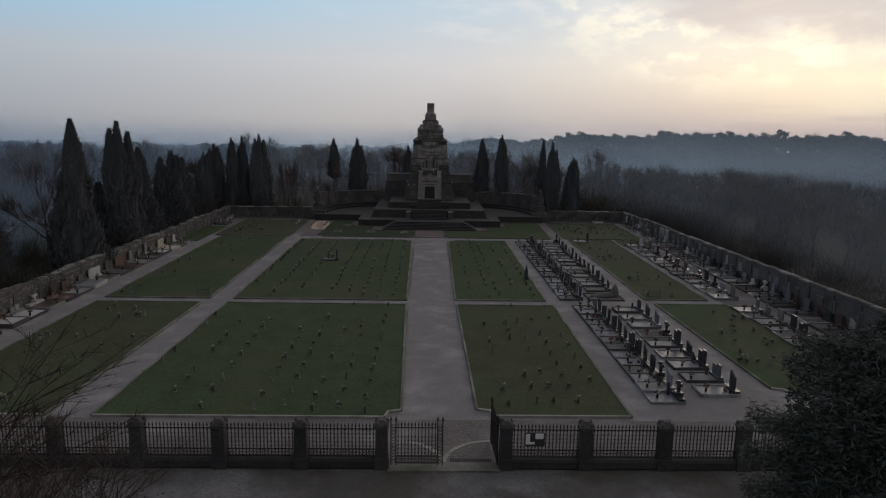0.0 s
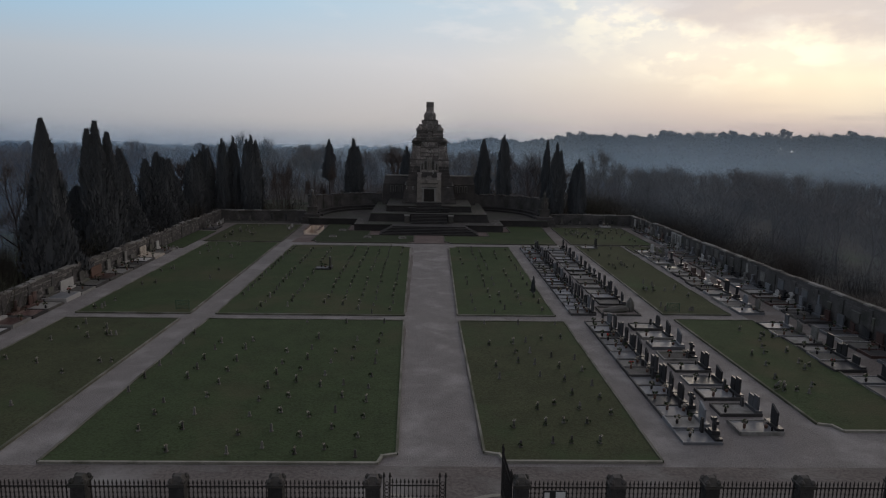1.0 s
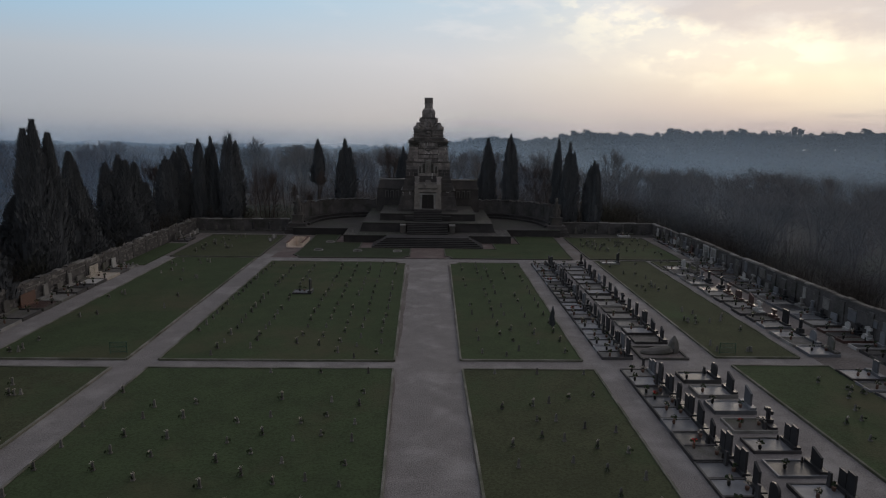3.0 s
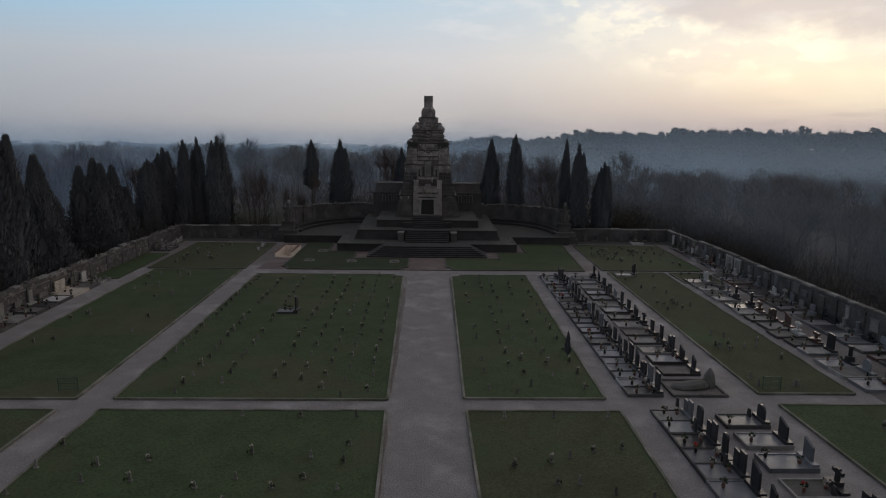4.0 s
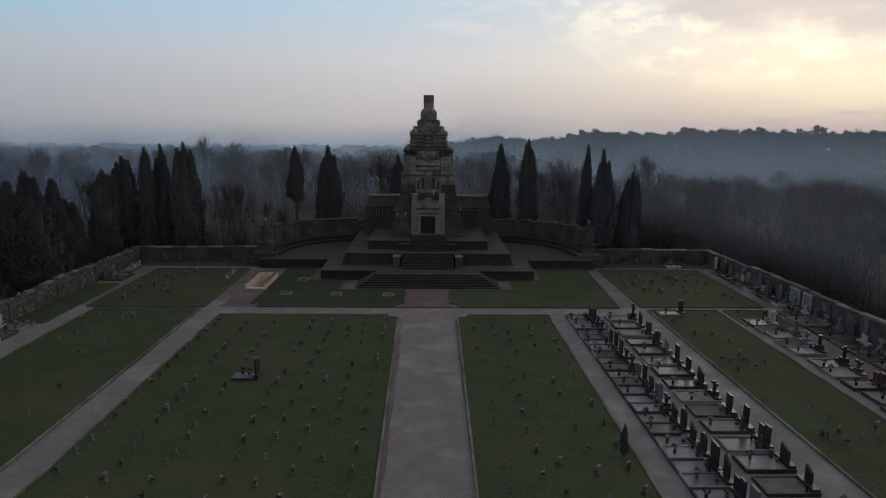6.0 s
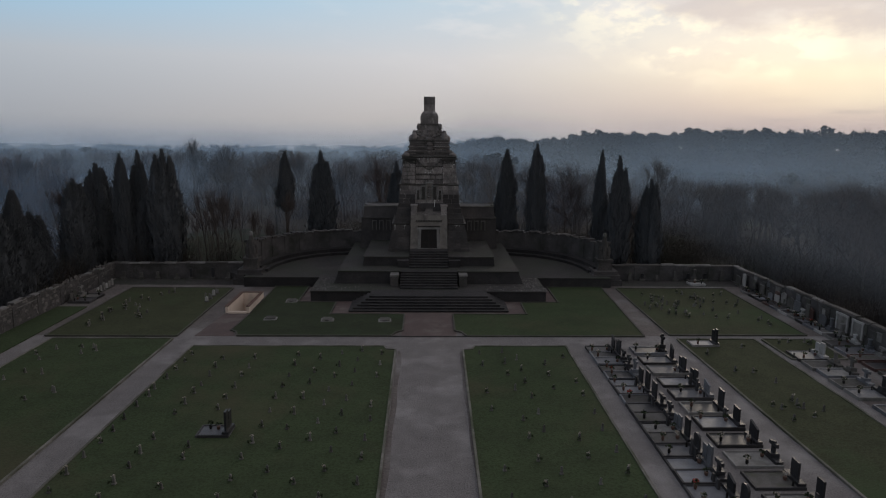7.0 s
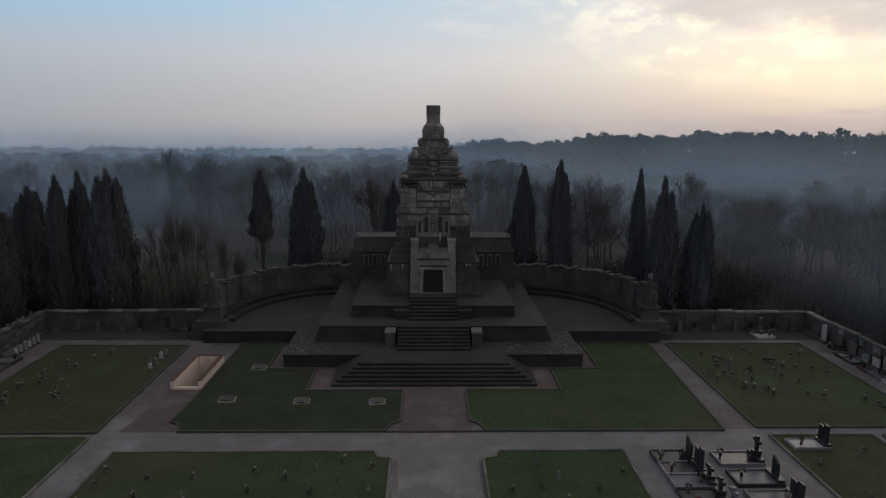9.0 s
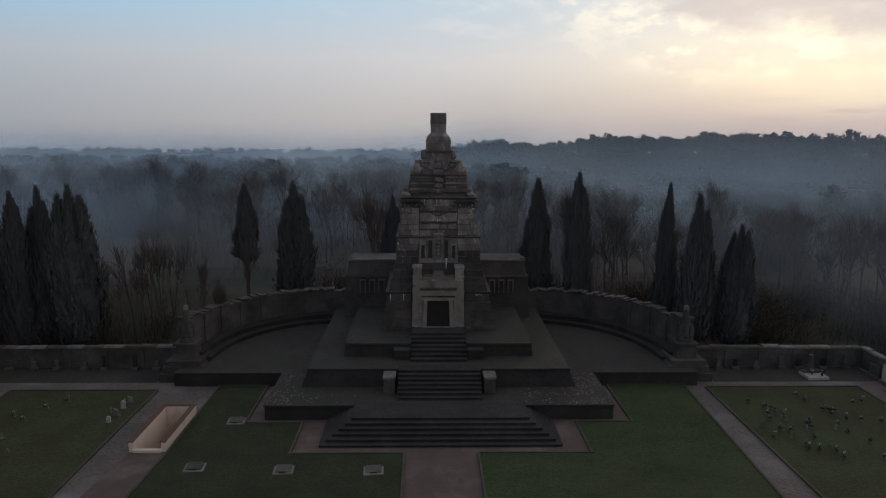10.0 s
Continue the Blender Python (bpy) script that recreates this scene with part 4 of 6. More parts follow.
    frustum(bm, sq(h), z0, sq(h - 0.06), z1)
    part("string_course", bm, "terrace", tower)
for s in (-1, 1):
    bm = bmnew()
    lathe(bm, [(0.2, 13.3), (0.34, 13.45), (0.36, 13.75), (0.2, 14.0)], s * 1.72, -1.2, 7)
    lathe(bm, [(0.16, 14.0), (0.26, 14.15), (0.2, 14.45)], s * 1.45, -1.0, 7)
    part("ear_scroll", bm, "tower", tower)
# recessed field with swags on the upper front
for s in (-1, 1):
    bm = bmnew()
    frustum(bm, (*sorted((s * 1.3, s * 2.7)), -2.85, -2.4), 9.4, (*sorted((s * 1.28, s * 2.5)), -2.68, -2.3), 11.8)
    box(bm, *sorted((s * 1.22, s * 2.66)), -2.86, -2.3, 11.3, 11.42)
    box(bm, *sorted((s * 1.2, s * 2.7)), -2.9, -2.3, 11.72, 11.86)
    part("corner_pier", bm, "terrace", tower)
    for k in range(5):
        front_stones(tower, *sorted((s * 1.32, s * (2.68 - 0.035 * k))), -2.95 + 0.035 * k, 9.42 + 0.375 * k, 9.79 + 0.375 * k)
    bm = bmnew()
    for k in range(9):
        u = k / 8
        x, z = 1.35 + u * 1.1, 11.75 - 0.75 * math.sin(math.pi * u)
        lathe(bm, [(0.03, z - 0.1), (0.11, z), (0.03, z + 0.1)], s * x, -2.75 + 0.05 * u, 6)
    part("swag", bm, "coping", tower)
bm = bmnew()
for k in range(13):
    u = k / 12
    x, z = -1.15 + u * 2.3, 11.75 - 0.95 * math.sin(math.pi * u)
    lathe(bm, [(0.03, z - 0.11), (0.13, z), (0.03, z + 0.11)], x, -2.7, 6)
part("swag", bm, "coping", tower)
bm = bmnew()
box(bm, -1.28, 1.28, -2.72, -2.5, 10.35, 10.95)
part("field_panel", bm, "tower", tower)
for z in (9.75, 10.25, 11.0):
    bm = bmnew()
    box(bm, -1.3, 1.3, -2.78, -2.5, z, z + 0.1)
    part("string_course", bm, "terrace", tower)
# stepped group of five tall panels over the door
for x, w, z0, z1 in ((0, 0.24, 7.85, 9.45), (-0.55, 0.14, 7.85, 9.1), (0.55, 0.14, 7.85, 9.1), (-1.06, 0.12, 7.85, 8.75), (1.06, 0.12, 7.85, 8.75)):
    bm = bmnew()
    for a, b, c, d in ((x - w - 0.1, x - w, z0, z1), (x + w, x + w + 0.1, z0, z1), (x - w - 0.1, x + w + 0.1, z1, z1 + 0.12)):
        box(bm, a, b, -3.16, -2.8, c, d)
    part("panel_frame", bm, "pale_old", tower, "pale stone panel frame")
    bm = bmnew()
    box(bm, x - w, x + w, -3.0, -2.8, z0, z1)
    part("panel", bm, "terrace" if abs(x) > 0.3 else "pale", tower)
bm = bmnew()
for k in range(5):
    lathe(bm, [(0.02, 8.0 + 0.26 * k), (0.15, 8.12 + 0.26 * k), (0.02, 8.25 + 0.26 * k)], 0, -3.02, 6)
part("carving", bm, "tower", tower)
# door bay
FY = -4.05
bm = bmnew()
for s in (-1, 1):
    frustum(bm, (*sorted((s * 1.06, s * 1.82)), FY, -3.0), Z3 - 0.2, (*sorted((s * 1.06, s * 1.74)), FY + 0.03, -3.0), 5.5)
frustum(bm, (-1.78, 1.78, FY + 0.02, -2.9), 5.5, (-1.74, 1.74, FY + 0.05, -2.9), 6.45)
box(bm, -1.3, 1.3, FY - 0.04, FY + 0.1, 5.42, 5.52)
part("door_surround", bm, "pale", tower, "pale stone door surround")
bm = bmnew()
for s in (-1, 1):
    frustum(bm, (*sorted((s * 0.8, s * 1.1)), FY - 0.1, -3.2), ZD, (*sorted((s * 0.74, s * 1.0)), FY - 0.1, -3.2), 5.1)
box(bm, -1.16, 1.16, FY - 0.12, -3.2, 5.1, 5.3)
part("door_frame", bm, "pale_old", tower, "white marble door frame")
bm = bmnew()
box(bm, -0.85, 0.85, FY - 0.16, FY + 0.3, ZD - 0.03, ZD + 0.05)
part("door_sill", bm, "pale_old", tower)
for s in (-1, 1):
    bm = bmnew()
    box(bm, *sorted((s * 0.01, s * 0.8)), -4.03, -3.99, ZD, 5.1)
    for k in range(3):
        box(bm, *sorted((s * 0.12, s * 0.66)), -4.045, -4.02, ZD + 0.15 + k * 0.6, ZD + 0.6 + k * 0.6)
    part("door_leaf", bm, "iron", tower, "dark bronze door leaf")
bm = bmnew()
for i in range(16):
    x = -1.2 + i * 0.16
    lathe(bm, [(0.03, 5.82), (0.075, 5.9), (0.03, 5.98)], x, FY + 0.0, 5)
    box(bm, x - 0.02, x + 0.02, FY - 0.03, FY + 0.06, 5.8, 6.0)
tagged(part("frieze", bm, "terrace", tower), kind="stuff")
bm = bmnew()
frustum(bm, (-1.12, 1.12, FY + 0.12, -2.9), 6.45, (-1.05, 1.05, FY + 0.16, -2.9), 6.72)
frustum(bm, (-0.5, 0.5, FY + 0.1, -2.9), 6.45, (-0.32, 0.32, FY + 0.12, -2.9), 6.98)
part("gable", bm, "tower", tower)
for s in (-1, 1):
    bm = bmnew()
    box(bm, *sorted((s * 1.15, s * 1.72)), FY + 0.06, -2.9, 6.45, 7.3)
    box(bm, *sorted((s * 1.1, s * 1.77)), FY, -2.9, 7.3, 7.42)
    box(bm, *sorted((s * 1.1, s * 1.77)), FY, -2.9, 6.62, 6.7)
    part("corner_block", bm, "tower", tower)
# lime runs below the ledges
rng = random.Random(5)
for x0, x1, y, z in ((-3.3, -2.2, -3.78, 5.45), (2.5, 3.3, -3.78, 5.45), (-0.9, 0.7, -2.72, 11.1), (-0.4, 0.5, -2.75, 10.5), (-1.0, 1.0, -2.66, 11.85), (-2.8, -2.6, -2.95, 8.9), (1.25, 1.4, -2.8, 11.0), (-2.5, -2.2, -2.95, 11.3), (2.3, 2.6, -2.95, 11.3), (0.5, 0.9, -3.16, 7.85), (2.4, 2.7, -2.98, 9.2)):
    bm = bmnew()
    x = x0
    while x < x1:
        l = rng.choice((0.06, 0.1, 0.16, 0.3, 0.7)) * rng.uniform(0.6, 1.1)
        w = rng.uniform(0.02, 0.09)
        frustum(bm, (x, x + w, y - 0.02, y + 0.05), z, (x + w * 0.3, x + w * 0.6, y - 0.015, y + 0.05), z - l)
        x += rng.choice((0.1, 0.3, 0.7)) * rng.uniform(0.8, 1.3)
    tagged(part("lime_run", bm, "lime", tower, "white lime run"), kind="stuff")
# pale ledges: settled lime and painted edge highlights on the projecting courses
for h, z in ((0.6, 16.98), (0.93, 15.1), (1.2, 14.47), (1.98, 13.53), (2.72, 12.02), (2.98, 9.35)):
    for s in (-1, 1):
        bm = bmnew()
        for k in range(5):
            x = -h + 2 * h * k / 5
            box(bm, x + 0.02, x + 2 * h / 5 - rng.uniform(0.03, 0.2), *sorted((s * (h - 0.03), s * h)), z - rng.uniform(0.01, 0.04), z + rng.uniform(0.015, 0.05))
        tagged(part("ledge_stone", bm, "coping", tower, "pale ledge of lime and painted highlight"), kind="stuff")
for s in (-1, 1):
    bm = bmnew()
    for k in range(8):
        a = k * 0.75
        r = 0.33 - 0.03 * k
        lathe(bm, [(0.03, 11.1 + r * math.sin(a) - 0.09), (0.1, 11.1 + r * math.sin(a)), (0.03, 11.1 + r * math.sin(a) + 0.09)], s * (2.05 + r * math.cos(a)), -2.84, 6)
    part("wreath", bm, "coping", tower, "worn carved wreath")
# wings behind
for s in (-1, 1):
    wing = part("wing", (lambda b: (frustum(b, (*sorted((s * 2.5, s * 7.3)), 2.4, 6.2), Z2 - 0.3, (*sorted((s * 2.5, s * 7.1)), 2.55, 6.2), 5.25), b)[1])(bmnew()), "ceppo", tower, "low side wing with blind niches")
    bm = bmnew()
    frustum(bm, (*sorted((s * 2.5, s * 7.18)), 2.45, 6.2), 5.25, (*sorted((s * 2.5, s * 7.12)), 2.5, 6.2), 5.36)
    part("eave", bm, "terrace", wing)
    bm = bmnew()
    frustum(bm, (*sorted((s * 2.5, s * 7.0)), 2.6, 6.2), 5.36, (*sorted((s * 2.5, s * 6.85)), 3.0, 6.0), 6.45)
    part("roof", bm, "ceppo", wing)
    bm = bmnew()
    frustum(bm, (*sorted((s * 2.5, s * 6.95)), 2.9, 3.2), 6.45, (*sorted((s * 2.5, s * 6.88)), 2.95, 3.15), 6.56)
    lathe(bm, [(0.18, 6.56), (0.2, 6.66), (0.08, 6.78)], s * 6.7, 3.15, 6)
    part("ridge_stone", bm, "coping", wing)
    for x in (4.3, 5.03, 5.76):
        bm = bmnew()
        for a, b, c, d in ((x - 0.24, x - 0.16, 4.0, 4.95), (x + 0.16, x + 0.24, 4.0, 4.95), (x - 0.24, x + 0.24, 4.95, 5.03)):
            box(bm, *sorted((s * a, s * b)), 2.38, 2.6, c, d)
        part("niche_frame", bm, "coping", wing)
    bm = bmnew()
    box(bm, *sorted((s * 3.9, s * 6.2)), 1.9, 2.6, Z2 - 0.1, Z2 + 0.55)
    part("plinth", bm, "ceppo", wing)

# curved walls either side, with seats, on raised floors
for s in (-1, 1):
    name = "apse_floor"
    root = thing(name, "raised mossy gravel floor within the curved wall", "terrace", kind="structure")
    cx, cy, rx, ry = 7.5, 50.5, 9.4, 10.4
    arc = [(cx + rx * math.cos(a), cy + ry * math.sin(a)) for a in (radians(90 * k / 16) for k in range(17))]
    plan = [(10.2, 48.25), (17.2, 48.25), (17.2, 50.5)] + arc[1:] + [(7.5, 62), (7.4, 50)]
    plan = [(s * x, y) for x, y in plan]
    bm = bmnew()
    prism(bm, plan if s > 0 else plan[::-1], -1.2, Z1 - 0.01)
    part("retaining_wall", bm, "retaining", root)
    bm = bmnew()
    p2 = [(10.2, 48.2), (17.2, 48.2), (17.2, 48.7), (10.2, 48.7)]
    p2 = [(s * x, y) for x, y in p2]
    prism(bm, p2 if s > 0 else p2[::-1], Z1 - 0.06, Z1 + 0.02)
    part("edge_stone", bm, "moss", root)
    top = [(s * x, y) for x, y in ([(10.2, 48.7), (17.1, 48.7), (17.0, 50.5)] + [(cx + (x - cx) * 0.99, cy + (y - cy) * 0.99) for x, y in arc[1:]] + [(7.5, 60), (10.2, 50)])]
    bm = bmnew()
    prism(bm, top if s > 0 else top[::-1], Z1 - 0.01, Z1 + 0.01)
    part("gravel", bm, "moss", root)
    root = thing("curved_wall", "curved dark stone wall with pilasters and a stepped seat", "wall", kind="structure")
    k = 16
    for i in range(k):
        a0, a1 = radians(90 * i / k), radians(90 * (i + 1) / k)

        def ring(f0, f1, z0, z1, nm, mt):
            q = [(s * (cx + rx * f * math.cos(a)), cy + ry * f * math.sin(a)) for f, a in ((f0, a0), (f1, a0), (f1, a1), (f0, a1))]
            b = bmnew()
            prism(b, q if s > 0 else q[::-1], z0, z1)
            part(nm, b, mt, root)

        hi = 3.55 - 0.3 * i / k + (0.25 if i < 2 else 0)
        ring(1.0, 1.06, Z1 - 1.5, hi, "wall_panel", "blotched_wall")
        cap_rng = random.Random(i * 7 + s)
        for j in range(3):
            if cap_rng.random() < 0.85:
                b0, b1 = a0 + (a1 - a0) * (j + 0.04) / 3, a0 + (a1 - a0) * (j + 0.96) / 3
                o = cap_rng.uniform(-0.008, 0.008)
                q = [(s * (cx + rx * f * math.cos(a)), cy + ry * f * math.sin(a)) for f, a in ((0.988 + o, b0), (1.072 + o, b0), (1.072 + o, b1), (0.988 + o, b1))]
                b = bmnew()
                prism(b, q if s > 0 else q[::-1], hi - 0.02, hi + cap_rng.uniform(0.06, 0.24))
                part("coping_stone", b, "ceppo", root)
        ring(0.91, 1.0, Z1, Z1 + 0.62, "seat", "retaining")
        ring(0.85, 0.91, Z1, Z1 + 0.28, "seat_step", "retaining")
        if i % 2 == 0:
            am = (a0 + a1) / 2
            q = [(s * (cx + rx * f * math.cos(a)), cy + ry * f * math.sin(a)) for f, a in ((0.992, am - 0.012), (1.0, am - 0.012), (1.0, am + 0.012), (0.992, am + 0.012))]
            b = bmnew()
            prism(b, q if s > 0 else q[::-1], Z1 + 0.6, hi - 0.1)
            part("pilaster", b, "blotched_wall", root)
    # end pier with its pinnacle
    pier = thing("pinnacle_pier", "carved dark stone pier with a stepped base and pale finial", "pier", s * 16.95, 50.4, 0, 0, group="piers of the curved walls")
    bm = bmnew()
    for h, z0, z1 in ((1.5, -0.3, 0.55), (1.32, 0.55, 1.0), (1.15, 1.0, 1.35)):
        box(bm, -h, h, -h, h, z0, z1)
    part("base", bm, "ceppo", pier)
    bm = bmnew()
    frustum(bm, (-0.7, 0.7, -0.64, 0.64), 1.35, (-0.62, 0.62, -0.56, 0.56), 2.25)
    box(bm, -0.76, 0.76, -0.7, 0.7, 2.25, 2.4)
    part("die", bm, "terrace", pier)
    bm = bmnew()
    lathe(bm, [(0.56, 2.4), (0.58, 2.65), (0.47, 3.1), (0.44, 3.3), (0.33, 3.75), (0.3, 3.95), (0.2, 4.3), (0.17, 4.5)], 0, 0, 9, 0.3)
    part("pinnacle", bm, "terrace", pier)
    for a in range(7):
        bm = bmnew()
        lathe(bm, [(0.04, 2.6), (0.2, 2.85), (0.17, 3.3), (0.05, 3.6)], 0.46 * math.cos(a * 0.9), 0.46 * math.sin(a * 0.9), 6)
        part("carved_leaf", bm, "terrace", pier)
    bm = bmnew()
    lathe(bm, [(0.14, 4.5), (0.2, 4.6), (0.16, 4.82), (0.08, 4.92)], 0, 0, 8)
    part("finial", bm, "coping", pier, "pale weathered finial")

rng = random.Random(61)
bm = bmnew()
for _ in range(420):
    s = rng.choice((-1, 1, 1))
    x, y = s * rng.choice((rng.uniform(8.6, 10.1), rng.uniform(5.0, 10.1), rng.gauss(9.2, 0.4))), 0
    y = rng.uniform(43.2, 45.6) if abs(x) < 8.6 else 43.2 + 5.0 * rng.random() ** 1.6
    if 4.95 < abs(x) < 10.15:
        a = rng.uniform(0.02, 0.07)
        frustum(bm, (x - a, x + a, y - a * 0.8, y + a * 0.8), Z1 - 0.005, (x - a * 0.5, x + a * 0.4, y - a * 0.3, y + a * 0.5), Z1 + a * 0.8)
tagged(part("stone_chips", bm, "coping"), "loose pale stone chips strewn over the terrace", "rubble", kind="stuff")
# sunken stair with cream parapets
pit = thing("sunken_stair", "sunken stairwell with cream plastered parapets and dark coping", "stairwell", 0, 0)
X0, X1, Y0, Y1 = -16.3, -14.4, 39.3, 44.1
for nm, a, b, c, d in (("parapet", X0, X0 + 0.22, Y0, Y1), ("parapet", X1 - 0.22, X1, Y0, Y1), ("parapet", X0 + 0.22, X1 - 0.22, Y1 - 0.22, Y1)):
    bm = bmnew()
    box(bm, a, b, c, d, -2.6, 0.55)
    w = part(nm, bm, "cream", pit)
    bm = bmnew()
    box(bm, a - 0.03, b + 0.03, c - 0.03, d + 0.03, 0.55, 0.6)
    part("coping", bm, "terracotta", w, "dark red coping")
bm = bmnew()
box(bm, X0 + 0.22, X1 - 0.22, Y0 - 0.12, Y0 + 0.1, -0.3, 0.16)
part("threshold", bm, "cream", pit, "low cream threshold")
bm = bmnew()
box(bm, X0 + 0.22, X1 - 0.22, Y0 + 0.1, Y1 - 0.22, -2.6, -2.3)
part("floor", bm, "red_paving", pit)
for i in range(12):
    bm = bmnew()
    y = Y0 + 0.1 + i * 0.3
    box(bm, X0 + 0.22, X1 - 0.22, y, y + 0.32, -2.4, -0.02 - 0.18 * i)
    part("step", bm, "pale", pit)
for i, (x, y) in enumerate(((-12.3, 37.5), (-7.85, 37.2), (-3.4, 37.1), (-11.7, 42.8))):
    slab = thing("hatch_slab", "low grey stone hatch slab with a dark vent, set in the lawn", "slab", x, y, 0.06, 4, group="hatch slabs")
    bm = bmnew()
    frustum(bm, (-0.52, 0.52, -0.42, 0.42), -0.05, (-0.48, 0.48, -0.38, 0.38), 0.07)
    part("block", bm, "pale_old", slab)
    bm = bmnew()
    v = frustum(bm, (-0.4, 0.4, -0.3, 0.3), 0.07, (-0.37, 0.37, -0.27, 0.27), 0.12)
    for q in v:
        if q.co.z > 0.1:
            q.co.z += 0.14 * (q.co.y + 0.3)
    part("lid", bm, "old_stone", slab)
    bm = bmnew()
    box(bm, -0.16, 0.16, -0.33, -0.28, 0.072, 0.12)
    part("vent", bm, "iron", slab)


# ---- graves ----
def headstone(bm, kind, w, h, rng):
    """An upright stone, its foot at the origin, its face towards -x."""
    t = 0.1
    if kind == "slab":
        frustum(bm, (-t / 2, t / 2, -w / 2, w / 2), 0, (-t / 2, t / 2, -w / 2, w / 2), h)
    elif kind == "slant":
        v = [bm.verts.new((x, y, z)) for x in (-t / 2, t / 2) for y, z in ((-w / 2, 0), (w / 2, 0), (w / 2, h), (-w / 2, h * 0.72))]
        for f in ((3, 2, 1, 0), (4, 5, 6, 7), (0, 1, 5, 4), (1, 2, 6, 5), (2, 3, 7, 6), (3, 0, 4, 7)):
            bm.faces.new([v[i] for i in f])
    elif kind == "round":
        pts = [(-w / 2, 0), (w / 2, 0)] + [(w / 2 * math.cos(a), h - w * 0.35 + w * 0.35 * math.sin(a)) for a in (math.pi * k / 8 for k in range(9))]
        a = [bm.verts.new((-t / 2, y, z)) for y, z in pts]
        b = [bm.verts.new((t / 2, y, z)) for y, z in pts]
        bm.faces.new(a[::-1]), bm.faces.new(b)
        for i in range(len(pts)):
            j = (i + 1) % len(pts)
            bm.faces.new((a[i], a[j], b[j], b[i]))
    elif kind == "cross":
        box(bm, -0.2, 0.2, -w * 0.35, w * 0.35, 0, h * 0.25)
        box(bm, -0.07, 0.07, -0.09, 0.09, h * 0.25, h)
        box(bm, -0.069, 0.069, -0.32, 0.32, h * 0.68, h * 0.68 + 0.17)
    elif kind == "pair":
        for s, k in ((-1, 1.0), (1, 0.8)):
            box(bm, -t / 2, t / 2, *sorted((s * 0.03, s * w / 2)), 0, h * k)
    elif kind == "column":
        frustum(bm, (-0.22, 0.22, -0.22, 0.22), 0, (-0.18, 0.18, -0.18, 0.18), h * 0.3)
        lathe(bm, [(0.13, h * 0.3), (0.12, h * 0.85), (0.17, h * 0.88), (0.15, h)], 0, 0, 8)
    else:  # boulder
        lathe(bm, [(w * 0.3, 0), (w * 0.42, h * 0.3), (w * 0.36, h * 0.7), (w * 0.15, h)], 0, 0, 7, rng.random())


def leaf_ball(bm, c, r, n, rng, size=0.05):
    for _ in range(n):
        d = Vector((rng.gauss(0, 1), rng.gauss(0, 1), abs(rng.gauss(0, 0.8)))).normalized() * r * rng.uniform(0.5, 1)
        p = Vector(c) + d
        u = Vector((rng.gauss(0, 1), rng.gauss(0, 1), rng.gauss(0, 1))).normalized() * size
        w = u.cross(Vector((rng.gauss(0, 1), rng.gauss(0, 1), rng.gauss(0, 1)))).normalized() * size
        bm.faces.new([bm.verts.new(q) for q in (p - u, p + w, p + u, p - w)])


LOOK = {"black_granite": "polished black granite", "grey_granite": "polished grey granite", "red_granite": "dark red granite", "marble": "white marble",
        "dark_stone": "dark honed stone", "cream_stone": "cream stone", "terracotta": "reddish stone", "old_stone": "weathered grey stone", "pale_old": "pale weathered stone"}
SHAPE = {"slab": "square headstone", "slant": "slanted headstone", "round": "rounded headstone", "cross": "stone cross", "pair": "double headstone",
         "column": "short column", "boulder": "rough boulder"}


def grave(x, y, turn, length, width, frame_mat, slab_mat, stone_mat, kind, height, rng, group, flowers=True, bed=0.16, broad=0.0):
    """A kerbed grave; local x runs from the foot to the headstone."""
    root = thing("grave", f"{LOOK[slab_mat]} grave with a {LOOK[stone_mat].split()[-1]} {SHAPE[kind]}" + (" and flowers" if flowers else ""), "grave", x, y, 0.0, turn, group)
    w, l, t = width / 2, length, 0.085
    for nm, a, b, c, d in (("kerb", 0, t, -w, w), ("kerb", t, l, -w, -w + t), ("kerb", t, l, w - t, w)):
        bm = bmnew()
        box(bm, a, b, c, d, -0.05, bed + 0.04)
        part(nm, bm, "dark_stone" if frame_mat == "black_granite" else frame_mat, root)
    bm = bmnew()
    box(bm, t, l, -w + t, w - t, -0.05, bed)
    part("slab", bm, slab_mat, root)
    bm = bmnew()
    box(bm, l - 0.34, l, -w + t, w - t, bed, bed + 0.16)
    part("plinth", bm, stone_mat, root)
    bm = bmnew()
    headstone(bm, kind, broad if broad else min(width - 0.24, rng.uniform(0.42, 0.78)) if kind in ("slab", "slant", "round", "cross") else min(width - 0.3, 1.0), height, rng)
    h = part("headstone", bm, stone_mat, root)
    h.location = (l - 0.17, 0, bed + 0.16)
    if flowers:
        fx, fy = rng.uniform(0.25, 0.7), rng.choice((-1, 1)) * rng.uniform(0.05, w - 0.25)
        bm = bmnew()
        lathe(bm, [(0.05, bed), (0.08, bed + 0.1), (0.06, bed + 0.2), (0.085, bed + 0.24)], fx, fy, 7)
        part("vase", bm, "bronze" if rng.random() < 0.6 else "terracotta", root)
        bm = bmnew()
        leaf_ball(bm, (fx, fy, bed + 0.3), 0.17, 26, rng, 0.05)
        tagged(part("greenery", bm, "shrub", root), kind="stuff")
        if rng.random() < 0.6:
            bm = bmnew()
            leaf_ball(bm, (fx, fy, bed + 0.36), 0.14, 12, rng, 0.045)
            tagged(part("bloom", bm, rng.choice(("red_flower",) + ("mixed_flower",) * 7), root), kind="stuff")
    if group.startswith("graves of") and rng.random() < 0.6:
        sy = rng.choice((-1, 1)) * (w - 0.24)
        bm = bmnew()
